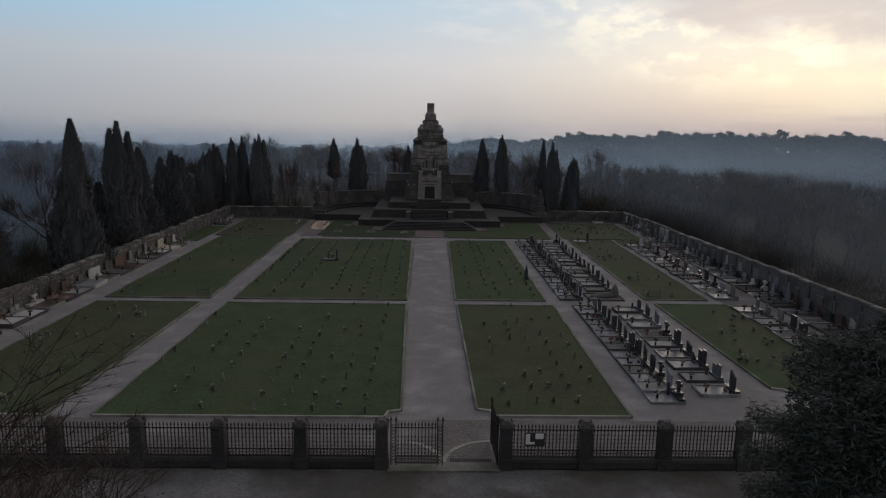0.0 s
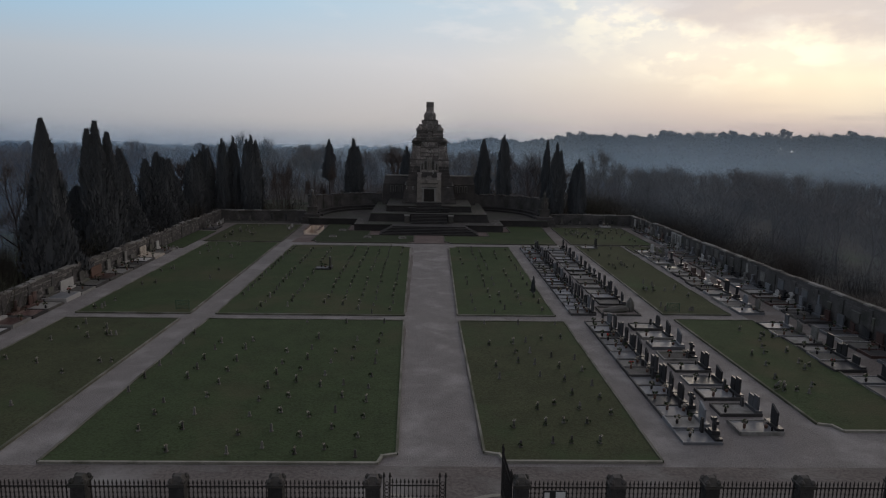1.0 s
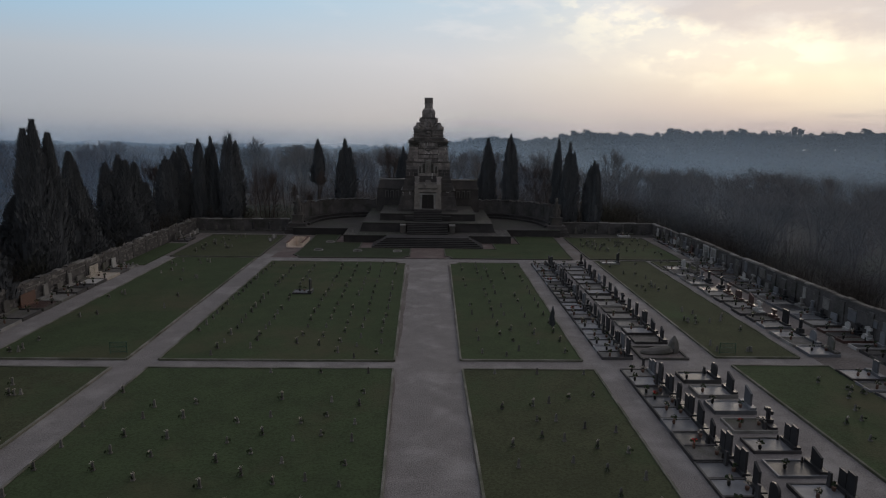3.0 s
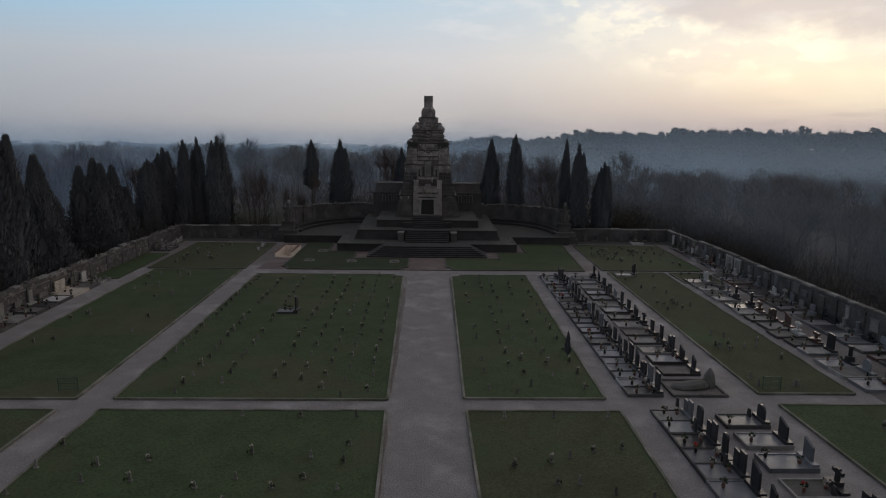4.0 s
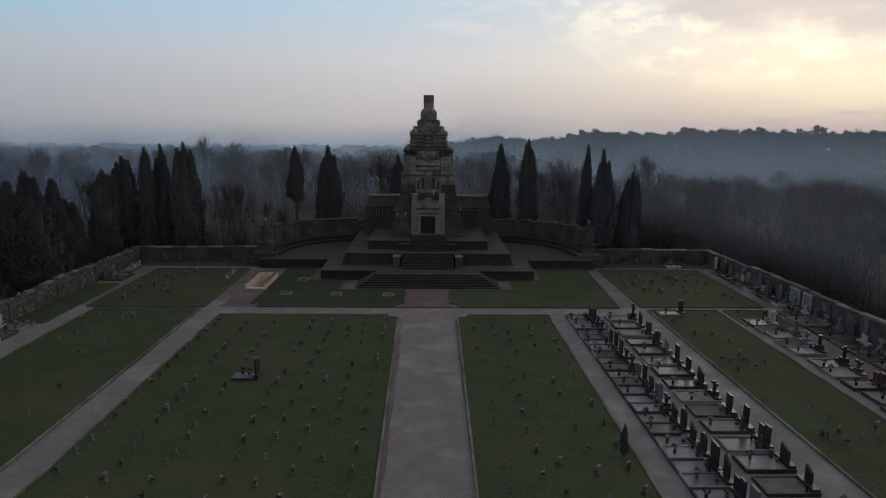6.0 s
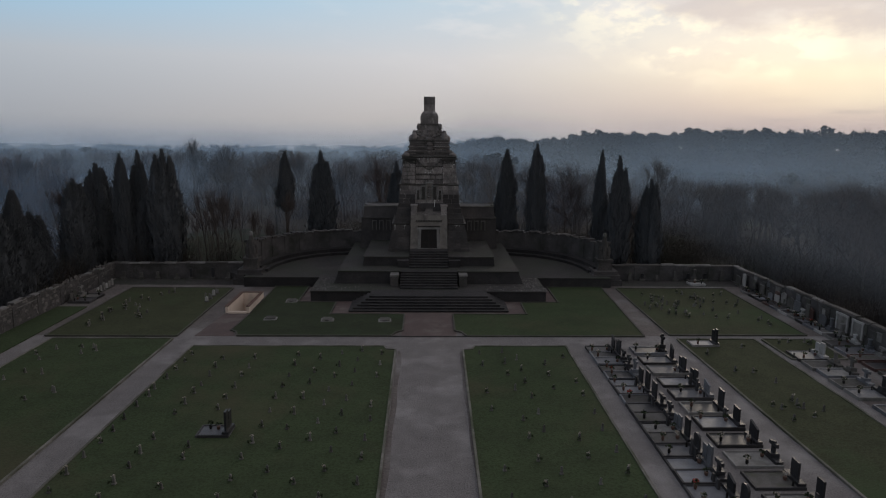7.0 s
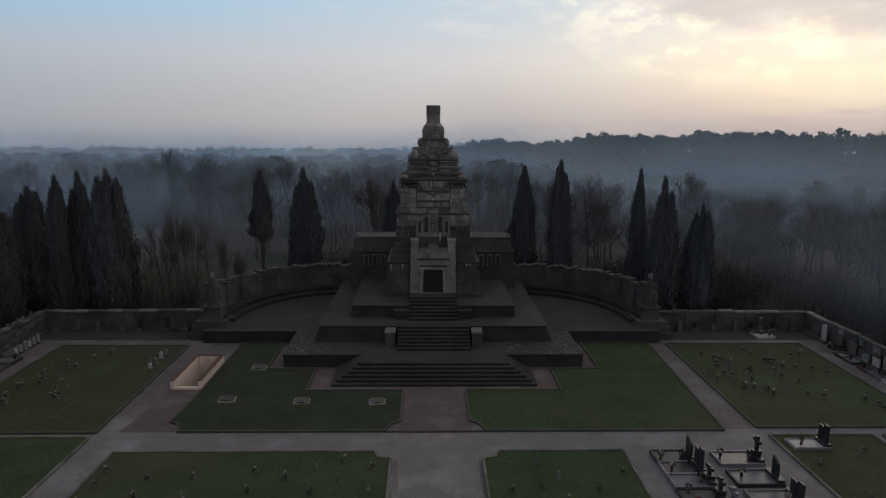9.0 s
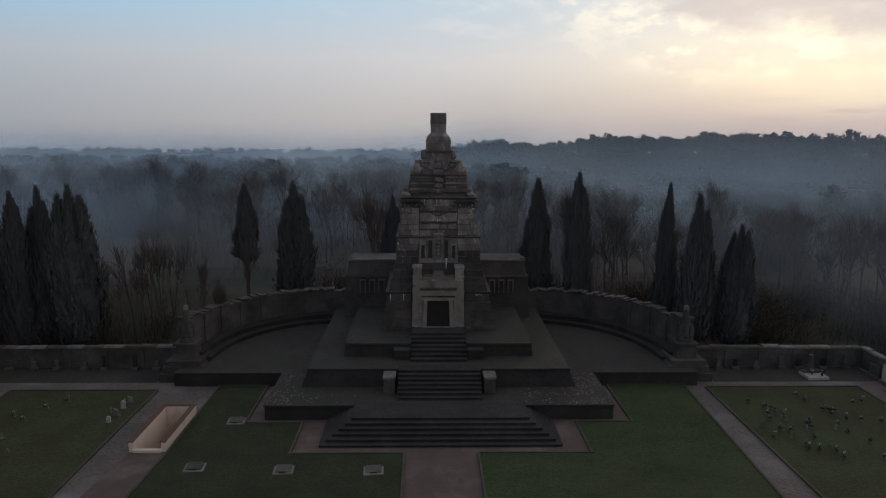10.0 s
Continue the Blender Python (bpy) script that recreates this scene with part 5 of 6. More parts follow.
        frustum(bm, (l - 0.62, l - 0.5, sy - 0.12, sy + 0.12), bed, (l - 0.6, l - 0.52, sy - 0.09, sy + 0.09), bed + rng.uniform(0.35, 0.8))
        part("side_stone", bm, "dark_stone", root)
    if rng.random() < 0.6:
        fx, fy = l - rng.uniform(0.45, 0.7), rng.uniform(-0.3, 0.3) * w
        bm = bmnew()
        lathe(bm, [(0.07, bed), (0.1, bed + 0.14), (0.08, bed + 0.16)], fx, fy, 7)
        part("flower_pot", bm, "terracotta", root)
        bm = bmnew()
        leaf_ball(bm, (fx, fy, bed + 0.25), 0.16, 18, rng, 0.05)
        tagged(part("pot_plant", bm, rng.choice(("shrub", "shrub", "mixed_flower")), root), kind="stuff")
    if rng.random() < 0.5:
        lx, ly = l - 0.5, rng.choice((-1, 1)) * (w - 0.22)
        bm = bmnew()
        lathe(bm, [(0.05, bed), (0.06, bed + 0.05), (0.045, bed + 0.06), (0.05, bed + 0.2), (0.02, bed + 0.27)], lx, ly, 6)
        part("lantern", bm, "bronze", root, "small grave lantern")
    return root


rng = random.Random(11)
KERBS = ("pale_old", "grey_granite", "black_granite", "black_granite")
DARK = ("black_granite", "black_granite", "black_granite", "black_granite", "grey_granite", "black_granite")
SLABS = ("grey_granite", "grey_granite", "grey_granite", "black_granite", "black_granite", "old_stone", "grey_granite", "grey_granite", "pale_old")


def column_of_graves(x, y0, y1, length, pitch, group, gap, tall=(0.6, 1.0), frames=None):
    n = round((y1 - y0) / pitch)
    p = (y1 - y0) / n
    for i in range(n):
        kind = rng.choice(("slab", "slab", "slant", "slant", "pair", "pair", "round", "cross"))
        fm = rng.choice(frames or DARK)
        grave(x, y0 + (i + 0.5) * p, 0, length, p - gap + rng.uniform(-0.05, 0.1) * (gap > 0), fm, rng.choice(SLABS), rng.choice(DARK), kind, rng.uniform(*tall), rng, group, rng.random() < 0.85, rng.uniform(0.08, 0.18))


column_of_graves(11.35, -19.45, 0.1, 1.85, 1.39, "graves of the inner row", 0.0)
column_of_graves(10.75, 1.9, 30.9, 1.95, 1.22, "graves of the inner row", 0.0)
column_of_graves(14.4, -18.8, -0.2, 2.15, 2.05, "graves of the second row", 0.7, frames=KERBS)
column_of_graves(13.75, 4.8, 31.0, 2.2, 1.87, "graves of the second row", 0.5, frames=KERBS)
# the wide grave with a lying boulder
root = thing("boulder_grave", "wide kerbed gravel grave with a low sloping boulder", "grave", 13.4, 3.1)
bm = bmnew()
for a, b, c, d in ((-0.2, 2.8, -1.2, -1.08), (-0.2, 2.8, 1.08, 1.2), (-0.2, -0.08, -1.08, 1.08), (2.68, 2.8, -1.08, 1.08)):
    box(bm, a, b, c, d, -0.05, 0.14)
part("kerb", bm, "old_stone", root)
bm = bmnew()
box(bm, -0.08, 2.68, -1.08, 1.08, -0.05, 0.05)
part("gravel_bed", bm, "litter", root)
bm = bmnew()
lathe(bm, [(0.5, 0.0), (0.62, 0.13), (0.5, 0.28), (0.2, 0.36)], 0, 0, 9)
for v in bm.verts:
    v.co.x = v.co.x * 1.8 + 1.15
    v.co.y *= 0.8
    v.co.z *= 0.7 + 0.5 * v.co.x
part("boulder", bm, "old_stone", root)
bm = bmnew()
lathe(bm, [(0.34, 0.0), (0.36, 0.4), (0.26, 0.8), (0.04, 1.15)], 2.3, 0.2, 7)
part("upright_stone", bm, "old_stone", root)
# one apart beyond the cross path
grave(18.25, 31.5, 0, 1.9, 1.1, "pale_old", "marble", "black_granite", "pair", 0.95, rng, "single graves")
# a family grave in the lawn
grave(-11.3, 17.9, 0, 1.6, 1.2, "black_granite", "grey_granite", "black_granite", "pair", 1.0, rng, "single graves")

OLD = ("old_stone", "old_stone", "pale_old", "pale_old", "marble", "grey_granite", "grey_granite", "black_granite", "black_granite", "red_granite")
BEDS = ("grey_granite", "old_stone", "grey_granite", "black_granite", "dark_stone", "pale_old")
WEST = ("pale_old", "pale_old", "old_stone", "red_granite", "marble")
# older graves under the right-hand wall: two crowded rows
y = -22.0
while y < 29.0:
    w = rng.uniform(1.1, 1.9)
    if not -0.6 < y + w / 2 < 2.0:
        k = rng.choice(("slab", "cross", "round", "pair", "column", "slant"))
        grave(24.15 + rng.uniform(-0.1, 0.2), y + w / 2, rng.uniform(-1, 1), 2.0, w, rng.choice(KERBS), rng.choice(BEDS), rng.choice(OLD), k, rng.uniform(0.45, 1.0), rng, "graves by the east wall", rng.random() < 0.85)
    y += w + rng.choice((0.1, 0.2, 0.4, 0.9))
y = -22.0
while y < 46.0:
    w = rng.uniform(0.9, 1.5)
    k = rng.choice(("slab", "cross", "round", "column", "slant", "slab"))
    x = 28.0 if y < 31 else 29.0
    grave(x, y + w / 2, rng.uniform(-2, 2), 30.15 - x, w, rng.choice(OLD), rng.choice(BEDS), rng.choice(OLD), k, rng.uniform(0.4, 0.95), rng, "graves by the east wall", rng.random() < 0.8)
    y += w + rng.choice((0.05, 0.1, 0.25, 0.5))
# family graves under the left-hand wall: wide, low and kerbed, their stones against the wall
y = -21.0
while y < 1.8:
    w = rng.uniform(1.6, 2.5)
    k = rng.choice(("slab", "cross", "round", "column", "pair", "slab"))
    grave(-28.6, y + w / 2, 180 + rng.uniform(-1, 1), 1.95, w, rng.choice(("pale_old", "old_stone", "dark_stone")), rng.choice(WEST + ("marble",)), rng.choice(WEST), k, rng.uniform(0.45, 0.95), rng, "graves by the west wall", rng.random() < 0.75, rng.uniform(0.1, 0.3))
    y += w + rng.choice((0.05, 0.1, 0.3, 1.2))
for y0, y1, kerb, slab, stone, k, h, broad, bed in ((4.2, 6.45, "marble", "grey_granite", "old_stone", "slab", 0.5, 0.8, 0.3), (6.6, 8.95, "pale_old", "old_stone", "marble", "slab", 0.75, 2.0, 0.16),
                                                    (9.1, 11.4, "dark_stone", "old_stone", "old_stone", "round", 0.9, 0.7, 0.22), (11.7, 14.0, "old_stone", "red_granite", "terracotta", "slab", 0.8, 1.9, 0.2),
                                                    (14.2, 16.45, "old_stone", "pale_old", "pale_old", "slab", 0.95, 0.6, 0.14), (16.6, 18.2, "dark_stone", "old_stone", "old_stone", "slab", 0.5, 0.9, 0.22),
                                                    (18.35, 19.6, "dark_stone", "dark_stone", "pale_old", "slab", 0.95, 0.5, 0.2), (19.7, 21.7, "dark_stone", "marble", "old_stone", "slab", 0.4, 1.2, 0.2),
                                                    (21.85, 24.4, "cream_stone", "cream_stone", "cream_stone", "slab", 0.8, 1.5, 0.18), (24.5, 26.3, "dark_stone", "old_stone", "old_stone", "pair", 0.8, 1.1, 0.16),
                                                    (26.4, 27.7, "pale_old", "old_stone", "marble", "slab", 0.7, 0.75, 0.16)):
    grave(-28.6, (y0 + y1) / 2, 180, 1.95, y1 - y0, kerb, slab, stone, k, h, rng, "graves by the west wall", True, bed, broad)
for k in range(4):
    root = thing("kerb_stone", "small rough pale stone at the end of the graves", "stone", -28.6 - 0.42 * k, 28.05 + 0.08 * (k % 2), 0, 20 * k, "stones by the west graves")
    bm = bmnew()
    frustum(bm, (-0.15, 0.15, -0.12, 0.12), -0.02, (-0.1, 0.09, -0.08, 0.08), 0.25 + 0.12 * (k % 2))
    part("block", bm, "pale_old", root)
# a dark double grave and a row of small pale stones in the corner by the wall
grave(-28.45, 42.75, 180, 1.85, 1.3, "dark_stone", "dark_stone", "old_stone", "pair", 0.6, rng, "graves by the west wall", True)
grave(-28.45, 44.15, 180, 1.85, 1.3, "dark_stone", "old_stone", "pale_old", "cross", 0.8, rng, "graves by the west wall", True)
for k in range(6):
    root = thing("grave_marker", "small upright pale stone marker by the old wall", "grave marker", -29.35, 45.5 + 0.55 * k, 0, 180, "stones by the west graves")
    bm = bmnew()
    frustum(bm, (-0.2, 0.2, -0.18, 0.18), -0.02, (-0.17, 0.17, -0.15, 0.15), 0.12)
    part("base", bm, "old_stone", root)
    bm = bmnew()
    headstone(bm, "round" if k % 2 else "slab", 0.28, 0.42 + 0.1 * (k % 3), rng)
    part("stone", bm, "pale_old" if k % 3 else "marble", root).location = (0, 0, 0.12)
# pale framed family tablets on the east wall
for y, w in ((31.7, 0.62), (33.5, 0.7)):
    root = thing("wall_tablet", "pale framed marble family tablet set against the old wall", "tablet", 30.2, y)
    bm = bmnew()
    box(bm, -0.1, 0.06, -w - 0.1, w + 0.1, 0, 0.5)
    part("base", bm, "old_stone", root)
    bm = bmnew()
    box(bm, -0.02, 0.06, -w, w, 0.5, 1.72)
    part("slab", bm, "pale_old", root)
    for a, b, z0, z1 in ((-w, -w + 0.13, 0.5, 1.6), (w - 0.13, w, 0.5, 1.6), (-w - 0.06, w + 0.06, 1.6, 1.76)):
        bm = bmnew()
        box(bm, -0.08, -0.02, a, b, z0, z1)
        part("frame_bar", bm, "marble", root, "white marble frame bar")


def wall_tablet(x, y, turn, w, h, mat, top):
    """A plain memorial tablet on a small base, its back to a wall; local -x faces out."""
    root = thing("memorial_tablet", f"{LOOK[mat]} memorial tablet standing against the old wall", "tablet", x, y, 0, turn, "tablets along the walls")
    bm = bmnew()
    box(bm, -0.22, 0.1, -w / 2 - 0.1, w / 2 + 0.1, 0, 0.22)
    part("base", bm, "old_stone", root)
    bm = bmnew()
    headstone(bm, top, w, h, rng)
    part("slab", bm, mat, root).location = (0, 0, 0.22)


y = 35.5
while y < 50.5:
    w = rng.uniform(0.55, 1.0)
    wall_tablet(29.95, y, 0, w, rng.uniform(0.55, 1.2), rng.choice(("old_stone", "old_stone", "pale_old", "grey_granite", "marble")), rng.choice(("slab", "round", "round", "slab")))
    y += rng.choice((1.1, 1.5, 2.0))
for side, x0, x1, n in ((1, 19.6, 29.0, 7), (-1, -29.8, -19.6, 7)):
    for k in range(n):
        wall_tablet(x0 + (x1 - x0) * (k + rng.uniform(-0.2, 0.2)) / (n - 1), 51.25, 90, rng.uniform(0.22, 0.4), rng.uniform(0.35, 0.95), rng.choice(("old_stone", "old_stone", "black_granite")), rng.choice(("slab", "round")))
grave(25.9, 49.1, 90, 1.3, 1.4, "marble", "marble", "old_stone", "column", 1.1, rng, "single graves")
for s, x0 in ((-1, -15.3), (1, 15.4)):
    for k in range(3):
        root = thing("plinth_stone", "small pale stone block by the terrace edge", "stone", x0 + s * 0.62 * k, 48.6, 0.0, 0, "stones by the terrace")
        bm = bmnew()
        frustum(bm, (-0.14, 0.14, -0.1, 0.1), 0, (-0.12, 0.12, -0.08, 0.08), 0.45 + 0.14 * (k % 2))
        part("block", bm, "pale_old", root)


# ---- small markers in the lawns ----
def marker_meshes():
    r = random.Random(3)
    out = []
    for i in range(5):
        h = 0.22 + 0.035 * i
        bm = bmnew()
        frustum(bm, (-0.09, 0.09, -0.08, 0.08), -0.02, (-0.08, 0.08, -0.07, 0.07), 0.06)
        frustum(bm, (-0.055, 0.055, -0.04, 0.04), 0.06, (-0.05, 0.05, -0.035, 0.035), h)
        frustum(bm, (-0.05, 0.05, -0.035, 0.035), h, (-0.02, 0.02, -0.03, 0.03), h + 0.05)
        stone = mesh_of("stone", bm, ("marker", "marker", "marker", "old_stone", "marker")[i])
        bm = bmnew()
        leaf_ball(bm, (r.uniform(-0.1, 0.1), -0.13, 0.14), 0.13, 20, r, 0.04)
        green = mesh_of("greenery", bm, "shrub")
        bm = bmnew()
        # pale petals on top, also standing in for light caught by the stone
        leaf_ball(bm, (r.uniform(-0.06, 0.06), -0.06, h + 0.05), 0.10, 9, r, 0.035)
        bloom = mesh_of("bloom", bm, ("mixed_flower", "mixed_flower", "mixed_flower", "mixed_flower", "mixed_flower")[i])
        out.append((stone, green, bloom))
    return out


MARKERS = marker_meshes()


LOOSE = []  # the scattered markers of the outer lawns, joined at the end


def marker(x, y, rng, flowers=0.7, loose=False):
    i = rng.randrange(5)
    s, g, b = MARKERS[i]
    f, c, turn = rng.random() < flowers, rng.random() < flowers, rng.uniform(-12, 12)
    if loose:
        LOOSE.append((pose(x, y, 0.06, 0, 0, turn), [s] + [g] * f + [b] * (f and c)))
        return
    look_of = ("dark", "mossy", "grey", "pale", "dark grey")[i]
    root = thing("grave_marker", f"small {look_of} stone marker in the lawn" + (" with flowers" if f else ""), "grave marker", x, y, 0.06,
                 turn, "small markers in the lawns")
    part("stone", s, None, root)
    if f:
        tagged(part("greenery", g, None, root), kind="stuff")
        if c:
            tagged(part("bloom", b, None, root), kind="stuff")


def joined_markers():
    slots, verts, faces, index = [], [], [], []
    for m, meshes in LOOSE:
        for me in meshes:
            mat = me.materials[0]
            if mat not in slots:
                slots.append(mat)
            n = len(verts)
            verts += [tuple(m @ v.co) for v in me.vertices]
            for p in me.polygons:
                faces.append(tuple(n + k for k in p.vertices))
                index.append(slots.index(mat))
    me = bpy.data.meshes.new("scattered_markers")
    me.from_pydata(verts, [], faces)
    for mat in slots:
        me.materials.append(mat)
    me.polygons.foreach_set("material_index", index)
    tagged(new("scattered_markers", me), "small weathered stone markers and flowers scattered over the outer lawns", "grave marker", kind="stuff")


def marker_column(x, y0, y1, pitch, rng, miss=0.06):
    y = y0
    while y < y1:
        if rng.random() > miss:
            marker(x + rng.uniform(-0.08, 0.08), y + rng.uniform(-0.18, 0.18), rng)
        y += pitch


def marker_scatter(count, x0, x1, y0, y1, rng):
    """Loose clumps, as the older lawns have them."""
    x, y = x0, y0
    for _ in range(count):
        if rng.random() < 0.55:
            x, y = rng.uniform(x0, x1), rng.uniform(y0, y1)
        else:
            x, y = min(x1, max(x0, x + rng.uniform(-1.2, 1.2))), min(y1, max(y0, y + rng.uniform(-1.4, 1.4)))
        marker(x, y, rng, loose=True)


rng = random.Random(21)
for row in ((-3.45, -20.9, -3.5, 1.93), (-4.85, -20.2, -3.0, 1.93), (-6.08, -20.7, -3.5, 1.92), (-7.55, -20.2, -4.5, 1.95), (-8.95, -20.65, -5.5, 1.9),
            (-11.68, -20.3, -4.0, 1.9), (-13.65, -18.3, -4.0, 1.6), (-16.0, -13.8, -2.5, 2.0)):
    marker_column(*row, rng)
for row in ((-3.08, 2.7, 30.0, 2.05), (-4.53, 1.95, 30.0, 2.0), (-5.67, 2.65, 30.0, 2.05), (-7.02, 1.85, 29.5, 2.03), (-8.44, 2.8, 30.0, 1.75),
            (-11.2, 3.5, 16.9, 1.3), (-11.2, 20.5, 29.0, 1.6), (-13.2, 2.0, 29.0, 1.38), (-15.57, 7.0, 29.5, 1.38)):
    marker_column(*row, rng)
for row in ((3.8, -19.7, -3.5, 2.0), (5.3, -19.4, -3.0, 1.75), (6.25, -19.5, -3.0, 2.1), (7.5, -19.4, -3.0, 1.9), (8.85, -18.5, -3.0, 2.05)):
    marker_column(*row, rng, 0.15)
for row in ((3.4, 3.0, 30.0, 2.2), (4.9, 2.4, 30.0, 2.1), (5.75, 3.2, 30.0, 2.1), (7.3, 2.8, 30.0, 2.05), (8.75, 3.0, 30.0, 2.15)):
    marker_column(*row, rng, 0.2)
for x in (-3.4, -6.1, -8.95, 3.85, 6.3, 9.0):
    marker(x, -0.75, rng, 0.2)
marker_scatter(22, -25.6, -19.0, -20.0, -1.0, rng)
marker_scatter(26, -25.6, -19.0, 2.5, 31.5, rng)
marker_scatter(22, 19.0, 23.8, -17.0, 0.0, rng)
marker_scatter(30, 18.6, 22.8, 3.5, 31.0, rng)
marker_scatter(26, -25.5, -19.2, 34.5, 46.5, rng)
for k in range(4):
    root = thing("grave_marker", "pale upright stone marker in the lawn", "grave marker", -18.85, 42.6 + 0.95 * k, 0.06, 90, "small markers in the lawns")
    bm = bmnew()
    frustum(bm, (-0.14, 0.14, -0.2, 0.2), -0.02, (-0.12, 0.12, -0.18, 0.18), 0.1)
    part("base", bm, "old_stone", root)
    bm = bmnew()
    headstone(bm, "slant" if k % 2 else "round", 0.24, 0.36 + 0.06 * (k % 3), rng)
    part("stone", bm, "pale_old" if k % 2 else "marble", root).location = (0, 0, 0.1)
marker_scatter(34, 18.4, 26.8, 34.8, 47.0, rng)
marker_scatter(26, 19.2, 23.8, 37.5, 45.5, rng)
marker_scatter(8, 24.3, 27.2, 29.0, 32.0, rng)
joined_markers()


def green_rack(x, y, turn):
    root = thing("wire_rack", "low green-painted metal rack with wire panel standing on the lawn", "rack", x, y, 0.06, turn, "green racks on the lawns")
    for px in (-0.48, 0.48):
        bm = bmnew()
        box(bm, px - 0.02, px + 0.02, -0.02, 0.02, -0.05, 0.78)
        part("post", bm, "green_paint", root)
    for z in (0.12, 0.45, 0.74):
        bm = bmnew()
        box(bm, -0.46, 0.46, -0.015, 0.015, z - 0.015, z + 0.015)
        part("rail", bm, "green_paint", root)
    bm = bmnew()
    for k in range(22):
        box(bm, -0.45 + 0.0429 * k - 0.005, -0.45 + 0.0429 * k + 0.005, -0.026, -0.016, 0.1, 0.75)
    part("wire_panel", bm, "green_paint", root)


green_rack(-18.9, 2.3, 8)
green_rack(19.0, 2.9, -6)


# ---- trees ----
def crown_mesh(name, seed, mat, tips=1, count=8000, bare=0.02, cone=False, size=1.0):
    """A cypress crown of unit height and half width 1: overlapping upright sprays round a ragged spindle."""
    r = random.Random(seed)
    lead = [(0.0, 0.0, 1.0)] + [(0.4 * math.cos(k * 2.4 + seed) * r.uniform(0.5, 1.1), 0.4 * math.sin(k * 2.4 + seed) * r.uniform(0.5, 1.1), r.uniform(0.86, 0.99)) for k in range(tips - 1)]
    verts, faces = [], []

    def width(u):
        if cone:
            return min(1.0, (u / 0.1) ** 0.5) * max(0.0, 1 - u) ** 0.8 if u < 1 else 0.0
        return (min(1.0, (u / 0.12) ** 0.6) * (1 - u ** 2.6)) if u < 1 else 0.0

    for k in range(count):
        ox, oy, top = lead[k % len(lead)]
        u = r.random() ** 0.9
        wdt = width(u) * (1.0 if len(lead) == 1 else 0.72)
        a = r.uniform(0, 2 * math.pi)
        lump = 0.82 + 0.22 * math.sin(3 * a + 9 * u + seed) + 0.14 * math.sin(5 * a - 17 * u)
        rad = wdt * lump * math.sqrt(r.uniform(0.35, 1)) * (1 + 0.3 * r.random() ** 7)
        x, y, z = ox * min(1, 0.35 + u) + rad * math.cos(a), oy * min(1, 0.35 + u) + rad * math.sin(a), bare + (top - bare) * u
        h, w = size * r.uniform(0.012, 0.028), size * r.uniform(0.05, 0.11) * (0.5 + 0.5 * wdt)
        b = a + r.uniform(-0.9, 0.9) + math.pi / 2
        dx, dy = w * math.cos(b), w * math.sin(b)
        tilt = size * r.uniform(0.0, 0.14)
        n = len(verts)
        verts += [(x - dx, y - dy, z - h * 0.4), (x + 0.3 * tilt * math.cos(a), y + 0.3 * tilt * math.sin(a), z - h), (x + dx, y + dy, z - h * 0.3),
                  (x + tilt * math.cos(a), y + tilt * math.sin(a), z + h * 1.6)]
        faces.append((n, n + 1, n + 2, n + 3))
    # a closed dark heart, so that no sky shows through the thick of it
    for ox, oy, top in lead:
        n0 = len(verts)
        m = 9
        for i in range(8):
            u = 0.02 + 0.9 * i / 7
            for j in range(m):
                a = 2 * math.pi * j / m
                q = 0.66 * width(u) * (1.0 if len(lead) == 1 else 0.72)
                verts.append((ox * min(1, 0.35 + u) + q * math.cos(a), oy * min(1, 0.35 + u) + q * math.sin(a), bare + (top - bare) * u))
        for i in range(7):
            for j in range(m):
                a, b = n0 + i * m + j, n0 + i * m + (j + 1) % m
                faces.append((a, b, b + m, a + m))
    return raw_mesh(name, verts, faces, mat)


CROWNS = [crown_mesh("crown", 1, "cypress", 1), crown_mesh("crown", 2, "cypress", 7, 12000, size=0.75), crown_mesh("crown", 3, "cypress", 4), crown_mesh("crown", 4, "cypress", 5),
          crown_mesh("crown", 5, "cypress", 1, 17000, cone=True, size=0.6), crown_mesh("crown", 6, "cypress", 3, 18000, cone=True, size=0.6)]
bm = bmnew()
lathe(bm, [(0.2, -1.5), (0.16, 0.5), (0.12, 3.0), (0.03, 8.0)], 0, 0, 7)
TRUNK = mesh_of("trunk", bm, "bark")


def cypress(x, y, top, half, variant, foot=0.0, state="dense dark green cypress with a ragged pointed crown"):
    root = thing("cypress", state, "tree", x, y, relief(x, y), (x * 37 + y * 11) % 360, "cypresses round the cemetery")
    z = root.location.z
    t = part("trunk", TRUNK, None, root)
    c = part("crown", CROWNS[variant], None, root)
    c.location = (0, 0, foot)
    c.scale = (half * 1.15, half * 1.15, top - z - foot)


